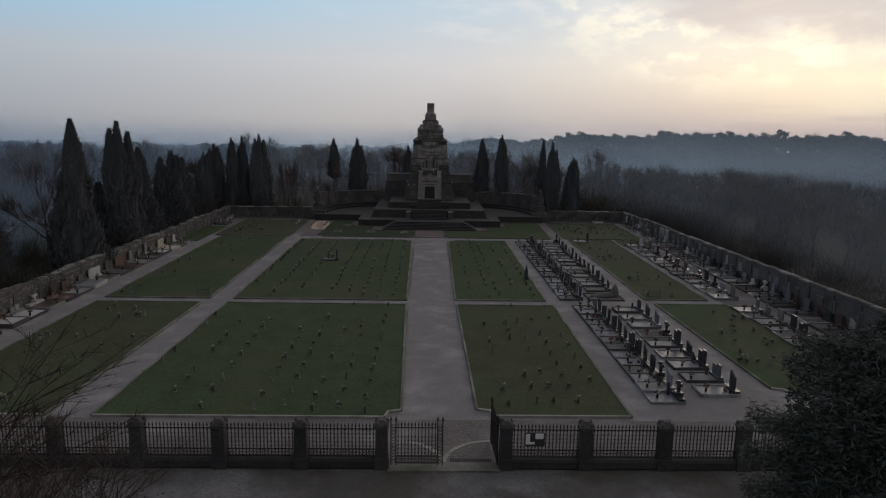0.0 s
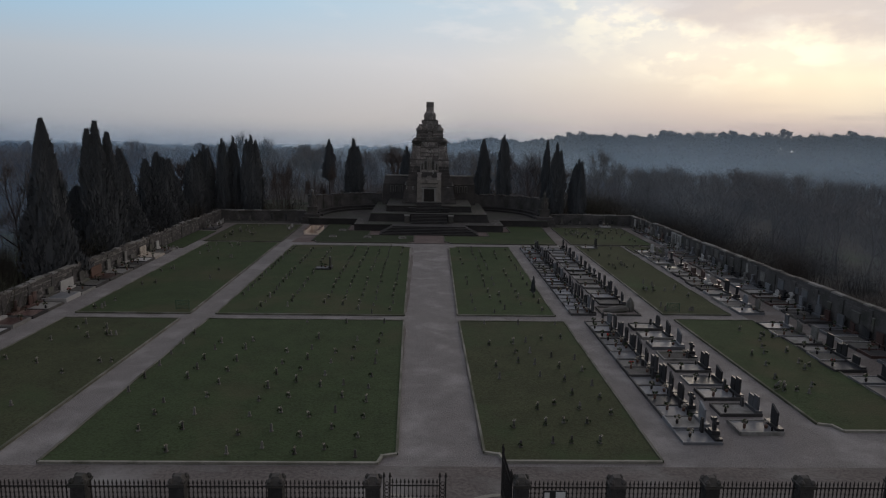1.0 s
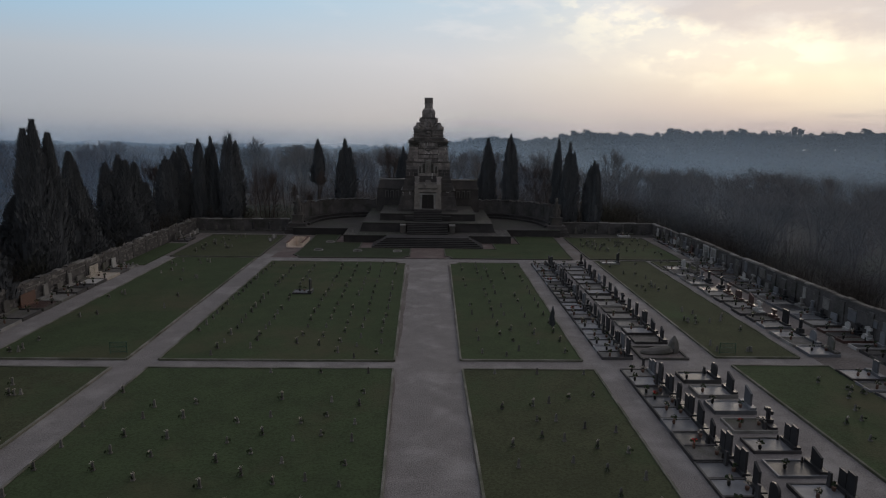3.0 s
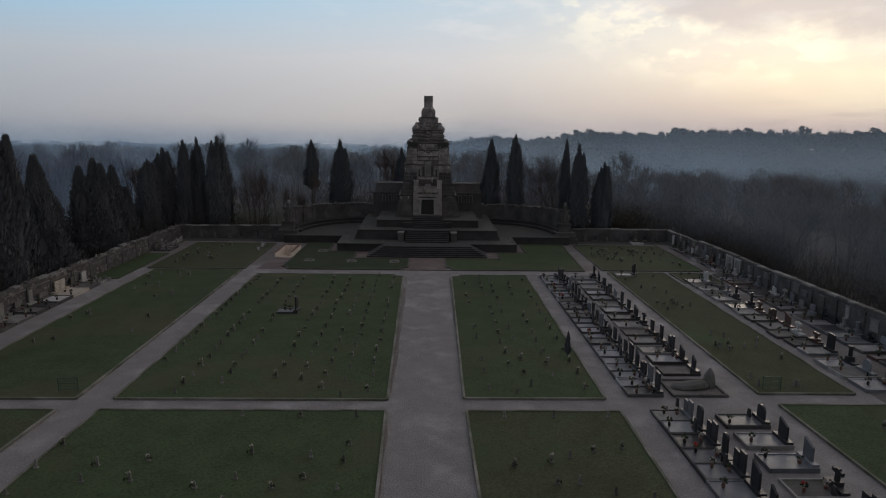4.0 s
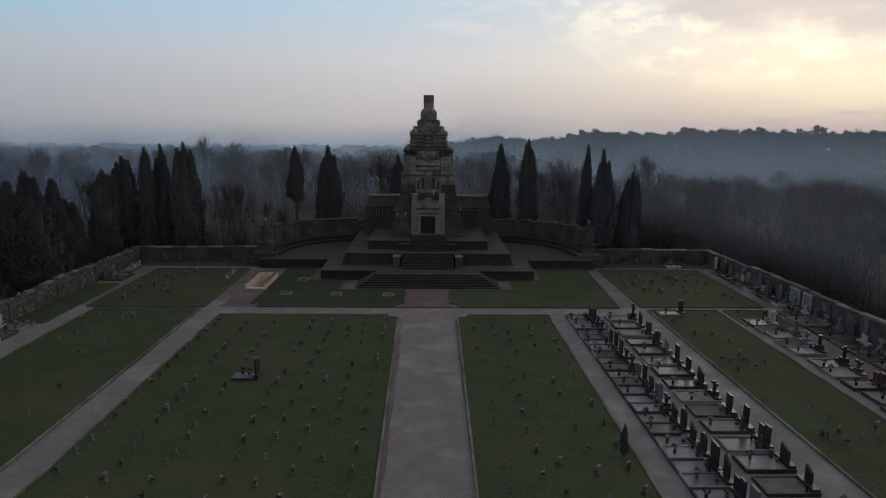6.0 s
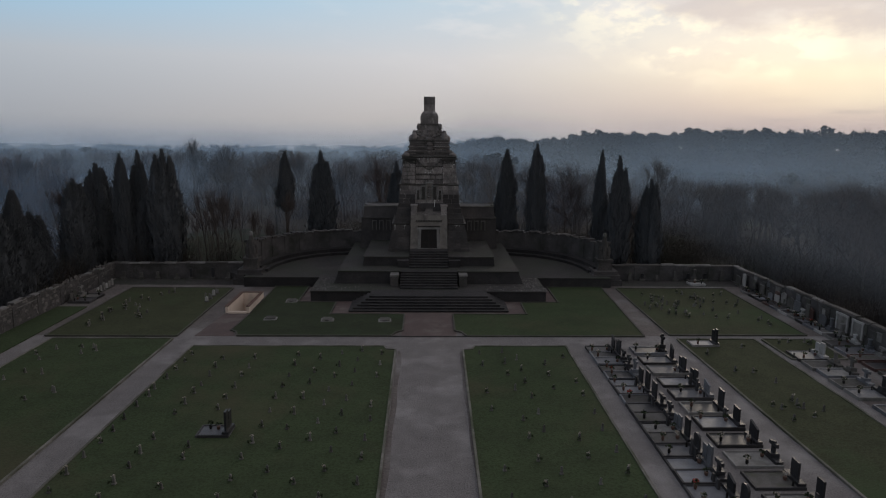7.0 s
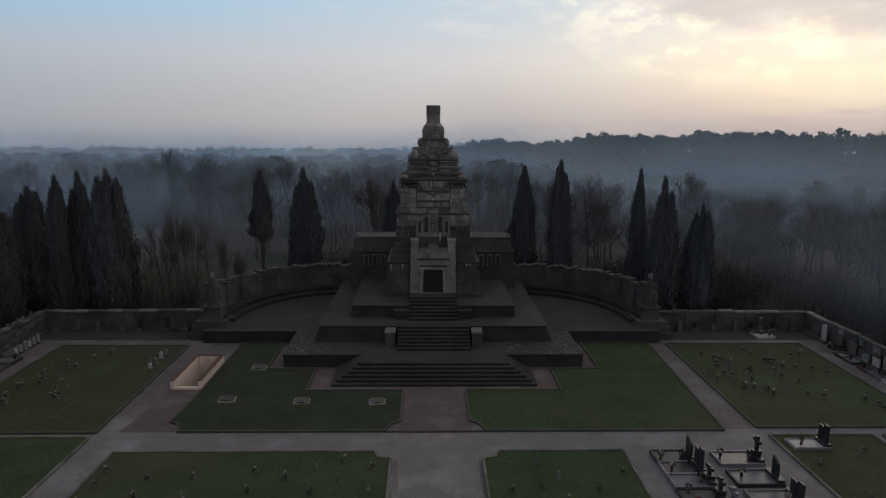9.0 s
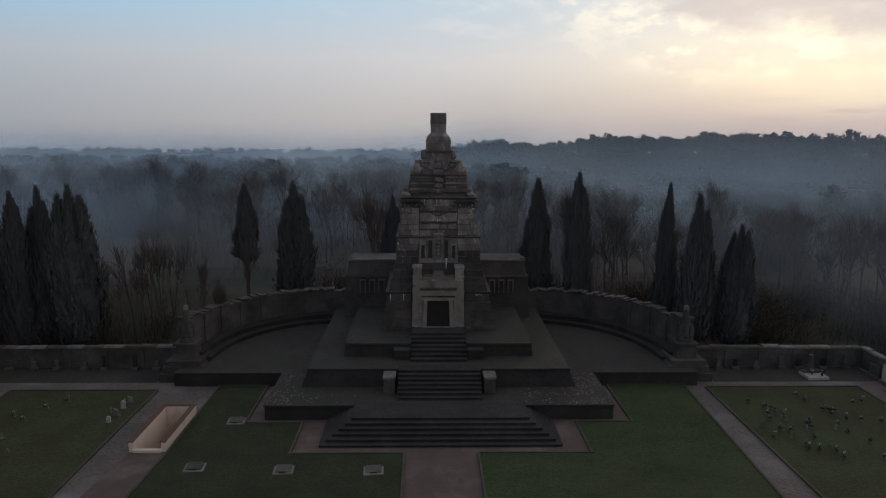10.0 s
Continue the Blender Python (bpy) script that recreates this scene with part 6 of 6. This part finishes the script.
for row in ((-32.9, 10.5, 14.0, 2.3, 4), (-33.3, 20.6, 13.9, 2.7, 5), (-34.2, 27.7, 11.0, 2.4, 4), (-34.7, 39.1, 10.2, 3.0, 5), (-34.8, 43.4, 9.2, 2.2, 4), (-35.2, 54.0, 9.4, 1.7, 1),
            (-35.0, 58.4, 10.6, 1.9, 1), (-31.6, 56.6, 11.6, 1.25, 3), (-30.2, 57.6, 11.9, 1.3, 2), (-27.1, 56.2, 12.2, 1.85, 1), (-12.6, 66.0, 11.7, 1.6, 2), (-3.7, 63.4, 10.7, 1.3, 2),
            (9.2, 66.5, 11.9, 1.35, 0), (12.4, 64.2, 12.7, 1.35, 3), (18.8, 60.0, 12.1, 0.85, 0), (19.6, 55.9, 11.8, 1.3, 2), (23.1, 56.2, 9.5, 1.4, 1), (-33.4, -7.0, 9.0, 3.0, 5),
            (-36.5, 33.0, 8.5, 2.6, 4), (-36.0, 15.5, 8.0, 2.8, 5), (-36.5, 48.5, 6.8, 2.6, 5), (-36.5, 3.0, 7.0, 2.8, 5), (-37.5, 24.5, 7.2, 3.0, 4)):
    cypress(*row)
cypress(-16.4, 64.2, 11.7, 0.95, 0, 5.2, "slim dark cypress with a bare lower stem")
young = thing("young_cypress", "tiny young cypress planted in the lawn", "tree", 8.8, 8.2, 0.06)
bm = bmnew()
lathe(bm, [(0.03, -0.1), (0.02, 0.5), (0.008, 1.0)], 0, 0, 6)
part("trunk", bm, "bark", young)
c = part("crown", CROWNS[0], None, young)
c.location, c.scale = (0, 0, 0.1), (0.19, 0.19, 1.5)


def bare_tree(seed, height, spread, levels=4, twigs=5, fine=1.0, reach=1.0):
    """Vertices and faces of a leafless tree: tapered three-sided limbs and flat fine twigs."""
    r = random.Random(seed)
    verts, faces = [], []

    def limb(a, b, r0, r1):
        q = (b - a).to_track_quat("Z", "Y")
        n = len(verts)
        for p, rad in ((a, r0), (b, r1)):
            for i in range(3):
                verts.append(tuple(p + q @ Vector((rad * math.cos(2.1 * i), rad * math.sin(2.1 * i), 0))))
        for i in range(3):
            j = (i + 1) % 3
            faces.append((n + i, n + j, n + 3 + j, n + 3 + i))

    def twig(p, d, l, w):
        s = d.cross(Vector((r.gauss(0, 1), r.gauss(0, 1), r.gauss(0, 1)))).normalized() * w
        n = len(verts)
        verts.extend([tuple(p - s), tuple(p + s), tuple(p + d * l)])
        faces.append((n, n + 1, n + 2))

    def grow(p, d, l, rad, level):
        q = p + d * l
        limb(p, q, rad, rad * 0.62)
        if level == 0:
            for _ in range(twigs):
                e = (d + Vector((r.gauss(0, 0.5), r.gauss(0, 0.5), r.gauss(0.15, 0.4)))).normalized()
                twig(p + d * l * r.uniform(0.2, 1), e, height * r.uniform(0.07, 0.14) * (0.5 + 0.5 * fine) * reach, height * 0.0022 * fine)
            return
        for i in range(r.choice((2, 3, 3))):
            e = (d + Vector((r.gauss(0, spread), r.gauss(0, spread), r.gauss(0.1, 0.25)))).normalized()
            grow(q if i else p + d * l * r.uniform(0.6, 1), e, l * r.uniform(0.6, 0.85), rad * 0.55, level - 1)
        grow(q, (d + Vector((r.gauss(0, 0.15), r.gauss(0, 0.15), 0.1))).normalized(), l * 0.8, rad * 0.6, level - 1)

    grow(Vector((0, 0, -0.5)), Vector((r.gauss(0, 0.06), r.gauss(0, 0.06), 1)).normalized(), height * 0.3, height * 0.014, levels)
    v = np.array(verts)
    v[:, 2] *= height / max(v[:, 2].max(), 1e-3)
    return v, np.array([f if len(f) == 4 else (*f, f[2]) for f in faces])


def bush(seed):
    """A thicket of upright stems from the ground."""
    r = random.Random(seed)
    vs, fs, n = [], [], 0
    for _ in range(90):
        a = r.uniform(0, 6.28)
        x, y = 1.6 * r.random() * math.cos(a), 1.6 * r.random() * math.sin(a)
        h = r.uniform(1.5, 4.0)
        w = r.uniform(0.008, 0.016)
        tx, ty = x + r.gauss(0, 0.6), y + r.gauss(0, 0.6)
        vs += [(x - w, y, -0.4), (x + w, y + w, -0.4), (tx, ty, h)]
        fs.append((n, n + 1, n + 2, n + 2))
        n += 3
        for _ in range(3):
            u = r.uniform(0.3, 0.95)
            px, py, pz = x + (tx - x) * u, y + (ty - y) * u, h * u
            vs += [(px, py, pz), (px, py + 0.014, pz + 0.01), (px + r.gauss(0, 0.5), py + r.gauss(0, 0.5), pz + r.uniform(0.2, 0.9))]
            fs.append((n, n + 1, n + 2, n + 2))
            n += 3
    return np.array(vs) * 3.0, np.array(fs)


TEMPLATES = [bare_tree(s, 12.0, sp, 3, 9) for s, sp in ((1, 0.45), (2, 0.35), (3, 0.5), (4, 0.3), (5, 0.4))]
BUSHES = [bush(s) for s in (1, 2, 3)]
FAR = [bare_tree(s, 12.0, sp, 2, 14) for s, sp in ((6, 0.55), (7, 0.5), (8, 0.6))]


def full_crown(seed):
    """A far tree with a close, lumpy crown: a trunk and many small clumps."""
    r = random.Random(seed)
    vs, fs, n = [(-0.2, 0, -0.5), (0.2, 0, -0.5), (0, 0.1, 8)], [(0, 1, 2, 2)], 3
    lumps = [(r.gauss(0, 1.6), r.gauss(0, 1.6), r.uniform(5, 10.2), r.uniform(1.2, 2.2)) for _ in range(9)] + [(0, 0, 3.5, 1.6), (0.5, 0.3, 10.6, 1.1)]
    for _ in range(260):
        x, y, z, q = lumps[r.randrange(len(lumps))]
        d = Vector((r.gauss(0, 1), r.gauss(0, 1), r.gauss(0, 0.8))).normalized() * q * r.uniform(0.6, 1.0)
        u = Vector((r.gauss(0, 1), r.gauss(0, 1), r.gauss(0, 1))).normalized() * r.uniform(0.4, 0.8)
        w = u.cross(Vector((r.gauss(0, 1), r.gauss(0, 1), r.gauss(0, 1)))).normalized() * r.uniform(0.4, 0.7)
        p = Vector((x, y, z)) + d
        vs += [tuple(p - u), tuple(p + w), tuple(p + u), tuple(p - w)]
        fs.append((n, n + 1, n + 2, n + 3))
        n += 4
    return np.array(vs), np.array(fs)


FULL = [full_crown(s) for s in (1, 2, 3, 4)]


def woods(name, label, spots, kinds, mat, rng, spread=(0.85, 1.25)):
    """Many leafless trees or bushes as one mesh."""
    vs, fs, n = [], [], 0
    for x, y, h in spots:
        v, f = kinds[rng.randrange(len(kinds))]
        a, k = rng.uniform(0, 6.28), h / 12.0
        c, s = math.cos(a), math.sin(a)
        w = k * rng.uniform(*spread)
        vs.append(np.c_[(v[:, 0] * c - v[:, 1] * s) * w + x, (v[:, 0] * s + v[:, 1] * c) * w + y, v[:, 2] * k + relief(x, y)])
        fs.append(f + n)
        n += len(v)
    faces = [tuple(q) if q[2] != q[3] else tuple(q[:3]) for q in np.concatenate(fs).tolist()]
    ob = new(name, raw_mesh(name, np.concatenate(vs).tolist(), faces, mat))
    return tagged(ob, label, "woods", kind="stuff")


def spots_in(count, seed, test, box_xy, heights):
    r = random.Random(seed)
    out = []
    while len(out) < count:
        x, y = r.uniform(*box_xy[0]), r.uniform(*box_xy[1])
        if test(x, y):
            out.append((x, y, r.uniform(*heights)))
    return out


def in_view(x, y):
    return abs(x) < 0.68 * (y + 60) + 14


def outside(x, y):
    meadow = -70 < x < -34 and 82 < y < 112
    clearing = -37 < x < -13 and 55 < y < 86
    return (abs(x) > 38 or y > 70) and in_view(x, y) and not meadow and not clearing


def bearing(x, y):
    return math.degrees(math.atan2(x, max(y, 1.0)))


def hillside(x, y):
    return -6 < bearing(x, y) < 50 and 205 < math.hypot(x, y) < 405 and in_view(x, y)


def west_plain(x, y):
    return bearing(x, y) < 6 and in_view(x, y)


woods("bare_woods", "leafless grey-brown winter woods behind the cemetery", spots_in(560, 7, lambda x, y: outside(x, y) and x < 26, ((-150, 26), (-25, 210)), (7, 13)), TEMPLATES, "woods", random.Random(8))
woods("bare_woods", "dark leafless woods on the slope below the wall", spots_in(560, 19, lambda x, y: outside(x, y) and x > 20, ((20, 190), (-25, 215)), (5.5, 10)), TEMPLATES, "woods", random.Random(20), (1.0, 1.5))
woods("thicket", "tangled bare undergrowth below the woods", spots_in(620, 17, outside, ((-130, 150), (-25, 190)), (3.5, 7)), BUSHES, "woods", random.Random(18), (1.2, 2.2))
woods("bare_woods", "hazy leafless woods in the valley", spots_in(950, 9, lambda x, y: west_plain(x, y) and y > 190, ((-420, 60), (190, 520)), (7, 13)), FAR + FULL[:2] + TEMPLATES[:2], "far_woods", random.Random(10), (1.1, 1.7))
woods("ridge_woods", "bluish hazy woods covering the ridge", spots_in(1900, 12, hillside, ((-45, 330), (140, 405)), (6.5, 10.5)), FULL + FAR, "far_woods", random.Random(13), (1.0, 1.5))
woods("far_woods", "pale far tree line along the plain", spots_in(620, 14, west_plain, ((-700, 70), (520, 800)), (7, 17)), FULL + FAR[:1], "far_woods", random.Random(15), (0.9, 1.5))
# the taller trees that stand up from the ridge
for az, d, h, kind, wide in ((12.2, 352, 12.0, 0, 1.3), (13.4, 356, 12.6, 1, 1.4), (14.6, 352, 12.2, 2, 1.3), (15.8, 356, 11.4, 5, 1.5), (17.6, 358, 10.2, 6, 1.5), (19.0, 356, 9.8, 5, 1.3),
                             (20.7, 350, 11.2, 3, 1.3), (21.6, 352, 12.8, 0, 1.4), (22.5, 350, 12.2, 1, 1.3), (24.6, 356, 11.6, 5, 1.7), (25.9, 354, 11.8, 6, 1.7), (27.6, 352, 11.8, 2, 1.5),
                             (29.2, 356, 11.8, 3, 1.3), (30.3, 350, 12.8, 1, 1.2), (31.3, 352, 14.2, 0, 0.95), (32.6, 358, 11.2, 4, 1.5), (34.0, 354, 12.2, 5, 1.8), (36.5, 352, 12.0, 2, 1.5), (38.5, 350, 12.4, 6, 1.6)):
    a = radians(az)
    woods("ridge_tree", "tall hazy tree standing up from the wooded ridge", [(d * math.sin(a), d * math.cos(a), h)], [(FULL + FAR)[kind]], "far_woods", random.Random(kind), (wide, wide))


def verge(x, y):
    return (abs(x) > 32.3 or y > 53.5 + 13 * (abs(x) < 19)) and abs(x) < 44 and y < 74 and not (-33 < x < -14 and y > 61)


woods("thicket", "dark bare scrub along the outside of the walls", spots_in(330, 27, verge, ((-44, 44), (-24, 74)), (2.0, 4.5)), BUSHES, "scrub", random.Random(28), (1.2, 2.0))
def meadow_sheet():
    n, m = 12, 20
    verts = [(-34 + 20 * i / n + 1.5 * math.sin(j * 0.7), 55 + 36 * j / m, relief(-34 + 20 * i / n + 1.5 * math.sin(j * 0.7), 55 + 36 * j / m) + 0.06) for j in range(m + 1) for i in range(n + 1)]
    faces = [(j * (n + 1) + i, j * (n + 1) + i + 1, (j + 1) * (n + 1) + i + 1, (j + 1) * (n + 1) + i) for j in range(m) for i in range(n)]
    tagged(new("meadow", raw_mesh("meadow", verts, faces, "meadow")), "rough green meadow among the bare woods", "grass", kind="structure")


meadow_sheet()
woods("bare_woods", "slender leafless saplings at the edge of the meadow", spots_in(26, 57, lambda x, y: True, ((-32, -15.5), (55, 66)), (4.5, 9)), TEMPLATES[1::2], "woods", random.Random(58), (0.4, 0.7))
woods("russet_tree", "small tree still holding russet leaves behind the monument", [(8.6, 79.0, 10.5), (9.6, 80.5, 9.5), (11.0, 82.0, 8.5)], TEMPLATES[:2], "russet", random.Random(3), (0.6, 0.8))
# single trees that stand out among the woods
for x, y, h, seed in ((-46, 120, 15.5, 31), (-41, 125, 14, 32), (-40, 4, 12.5, 33), (-37.5, 14, 12.0, 34), (-27, 108, 12.5, 35), (-22, 84, 10.5, 36), (35, 90, 13, 37), (22, 86, 11.5, 38)):
    root = thing("bare_tree", "tall leafless tree with fine upright branches", "tree", x, y, relief(x, y), 0, "single bare trees")
    v, f = bare_tree(seed, h, 0.33, 4, 5)
    part("crown", raw_mesh("crown", v.tolist(), [tuple(q) if q[2] != q[3] else tuple(q[:3]) for q in f.tolist()], "twig"), None, root)
    bm = bmnew()
    lathe(bm, [(h * 0.02, -1.0), (h * 0.016, 1.0), (h * 0.012, h * 0.28)], 0, 0, 7)
    part("trunk", bm, "bark", root)

# drifts of mist: one round the cemetery at the edge of the woods, others further down the valley
def mist_drift(line, density, low, high=None, foot=1.0):
    """A sheet of mist over a line in the plan; its top rises from low on the west to high on the east."""
    verts, faces, values = [], [], []
    levels = [(-6.0, foot), (0.02, foot), (0.15, (1 + foot) / 2)] + [(0.3 + 0.1 * k, 0.5 + 0.5 * math.cos(math.pi * k / 9)) for k in range(10)]
    for j, (x, y) in enumerate(line):
        thin = min(1.0, j / 4, (len(line) - 1 - j) / 4)
        base = relief(x, y)
        east = max(0.0, min(1.0, 0.5 + x / (0.5 * y)))
        lift = low + ((low if high is None else high) - low) * east * east * (3 - 2 * east)
        for dz, f in levels:
            verts.append((x, y, base + (dz * lift if dz > 0 else dz)))
            values.append(f * density * thin * (1.8 if x < -30 and y < 70 else 0.5 if y < 100 and -30.5 < x < 4 else 0.65 if x >= 29 and y < 52 else 0.48 if x >= 4 and y < 85 else 1.0))
    m = len(levels)
    for j in range(len(line) - 1):
        for k in range(m - 1):
            a = j * m + k
            faces.append((a, a + m, a + m + 1, a + 1))
    me = raw_mesh("mist_drift", verts, faces, "mist")
    me.attributes.new("veil", "FLOAT", "POINT").data.foreach_set("value", values)
    for p in me.polygons:
        p.use_smooth = True
    tagged(new("mist_drift", me), "thin blue evening mist hanging over the woods", "mist", kind="stuff")


def drift_round(d, wave, west=-62, east=58, steps=44):
    """A line round the cemetery at a distance d, from bearing west to bearing east."""
    return [((d + wave * math.sin(k * 0.8)) * math.sin(radians(west + (east - west) * k / steps)), (d + wave * math.sin(k * 0.8)) * math.cos(radians(west + (east - west) * k / steps))) for k in range(steps + 1)]


# sheets stand in for haze in the air; the nearest lifts the dark woods
mist_drift([(-43 + 0.2 * k, -20 + 5.5 * k) for k in range(17)] + [(-38 + 4 * k, 76 + 3 * math.sin(k)) for k in range(17)] + [(31 + 0.6 * k, 70 - 5.5 * k) for k in range(18)], 0.185, 15, foot=0.4)
mist_drift(drift_round(125, 5), 0.16, 15, 16, foot=0.5)
mist_drift(drift_round(165, 6), 0.16, 17, 13, foot=0.5)
mist_drift(drift_round(205, 6), 0.25, 20, 24, foot=0.65)
mist_drift(drift_round(285, 8, -60, 2), 0.30, 22, 24)
mist_drift(drift_round(255, 6, -6, 60), 0.2, 26, 42)
mist_drift([(-560 + 28 * k, 440 + 14 * math.sin(k * 0.9)) for k in range(25)], 0.5, 23, 26)


# ---- trees in front of the fence ----
def conifer(x, y, top, slope, reach):
    root = thing("conifer", "dark broad conifer with drooping feathery boughs outside the fence", "tree", x, y, -0.1)
    bm = bmnew()
    lathe(bm, [(0.32, -0.3), (0.25, 3.0), (0.14, top * 0.7), (0.03, top - 0.1)], 0, 0, 9)
    part("trunk", bm, "bark", root)
    r = random.Random(77)
    verts, faces = [], []
    lb = bmnew()
    for k in range(230):
        z = 4.0 + (top - 4.2) * (k / 230) ** 0.75
        length = min(reach, slope * (top - z) + 0.35) * r.uniform(0.75, 1.08)
        a = k * 2.399 + r.uniform(-0.3, 0.3)
        d = Vector((math.cos(a), math.sin(a), r.uniform(-0.1, 0.2)))
        tip = Vector((0, 0, z)) + d * length - Vector((0, 0, 0.06 * length * length / max(1, reach) * 2))
        tube(lb, (0, 0, z), tip, 0.02 + 0.012 * length, 0.008, 4)
        for _ in range(int((120 + 420 * length) * (2.0 if z > 8.3 and d.x + d.y < 0.4 else 0.2))):
            u = r.uniform(0.12, 1.0) ** 0.7
            p = Vector((0, 0, z)).lerp(tip, u)
            e = (d + Vector((r.gauss(0, 0.8), r.gauss(0, 0.8), r.gauss(-0.15, 0.35)))).normalized()
            l = r.uniform(0.06, 0.13)
            s = e.cross(Vector((0, 0, 1)) + Vector((r.gauss(0, 0.4), r.gauss(0, 0.4), 0))).normalized() * r.uniform(0.006, 0.012)
            p = p + Vector((-d.y, d.x, 0)) * r.gauss(0, 0.16 * (1 - 0.5 * u) * max(1, length * 0.5)) + Vector((0, 0, r.gauss(0, 0.08)))
            n = len(verts)
            verts += [tuple(p), tuple(p + e * l * 0.5 + s), tuple(p + e * l), tuple(p + e * l * 0.5 - s)]
            faces.append((n, n + 1, n + 2, n + 3))
    # the close dark inside of the tree: larger sprays hanging at every angle
    for _ in range(130000):
        z = 5.5 + (top - 5.1) * r.random() ** 0.6
        q = min(reach, slope * (top - z) + 0.1) * r.uniform(0.45, 0.88)
        a = r.uniform(2.2, 6.0) if r.random() < 0.75 else r.uniform(0, 6.283)
        p = Vector((q * math.cos(a), q * math.sin(a), z))
        u = Vector((r.gauss(0, 1), r.gauss(0, 1), r.gauss(-0.2, 0.6))).normalized() * r.uniform(0.035, 0.08)
        w = u.cross(Vector((r.gauss(0, 1), r.gauss(0, 1), r.gauss(0, 1)))).normalized() * r.uniform(0.008, 0.016)
        n = len(verts)
        verts += [tuple(p - u), tuple(p + w), tuple(p + u), tuple(p - w)]
        faces.append((n, n + 1, n + 2, n + 3))
    tagged(part("bough", lb, "bark", root), kind="stuff")
    part("foliage", raw_mesh("foliage", verts, faces, "conifer"), None, root)


conifer(7.2, -44.4, 12.5, 1.9, 3.1)
root = thing("bare_tree", "leafless tree with wide dark brown twigs before the fence", "tree", -7.9, -43.9, -0.1)
v, f = bare_tree(41, 11.6, 0.5, 6, 9, 0.22, 0.42)
v = v * np.array([1.5, 1.3, 1.0])
part("crown", raw_mesh("crown", v.tolist(), [tuple(q) if q[2] != q[3] else tuple(q[:3]) for q in f.tolist()], "red_twig"), None, root)
bm = bmnew()
lathe(bm, [(0.24, -0.4), (0.2, 1.0), (0.15, 3.2)], 0, 0, 8)
part("trunk", bm, "bark", root)
# withered leaves that still hang on its twigs
r = random.Random(43)
tips = v[(v[:, 2] > 6.5)]
verts, faces = [], []
for k in range(14000):
    p = tips[r.randrange(len(tips))] + np.array([r.gauss(0, 0.12), r.gauss(0, 0.12), r.gauss(-0.04, 0.1)])
    a, l = r.uniform(0, 6.28), r.uniform(0.008, 0.02)
    c, s, h = l * math.cos(a), l * math.sin(a), r.uniform(-0.01, 0.01)
    n = len(verts)
    verts += [(p[0] - c, p[1] - s, p[2]), (p[0] + s, p[1] - c, p[2] + h), (p[0] + c, p[1] + s, p[2] + 0.01), (p[0] - s, p[1] + c, p[2] - h - l)]
    faces.append((n, n + 1, n + 2, n + 3))
tagged(part("withered_leaves", raw_mesh("withered_leaves", verts, faces, "red_twig"), None, root), kind="stuff")
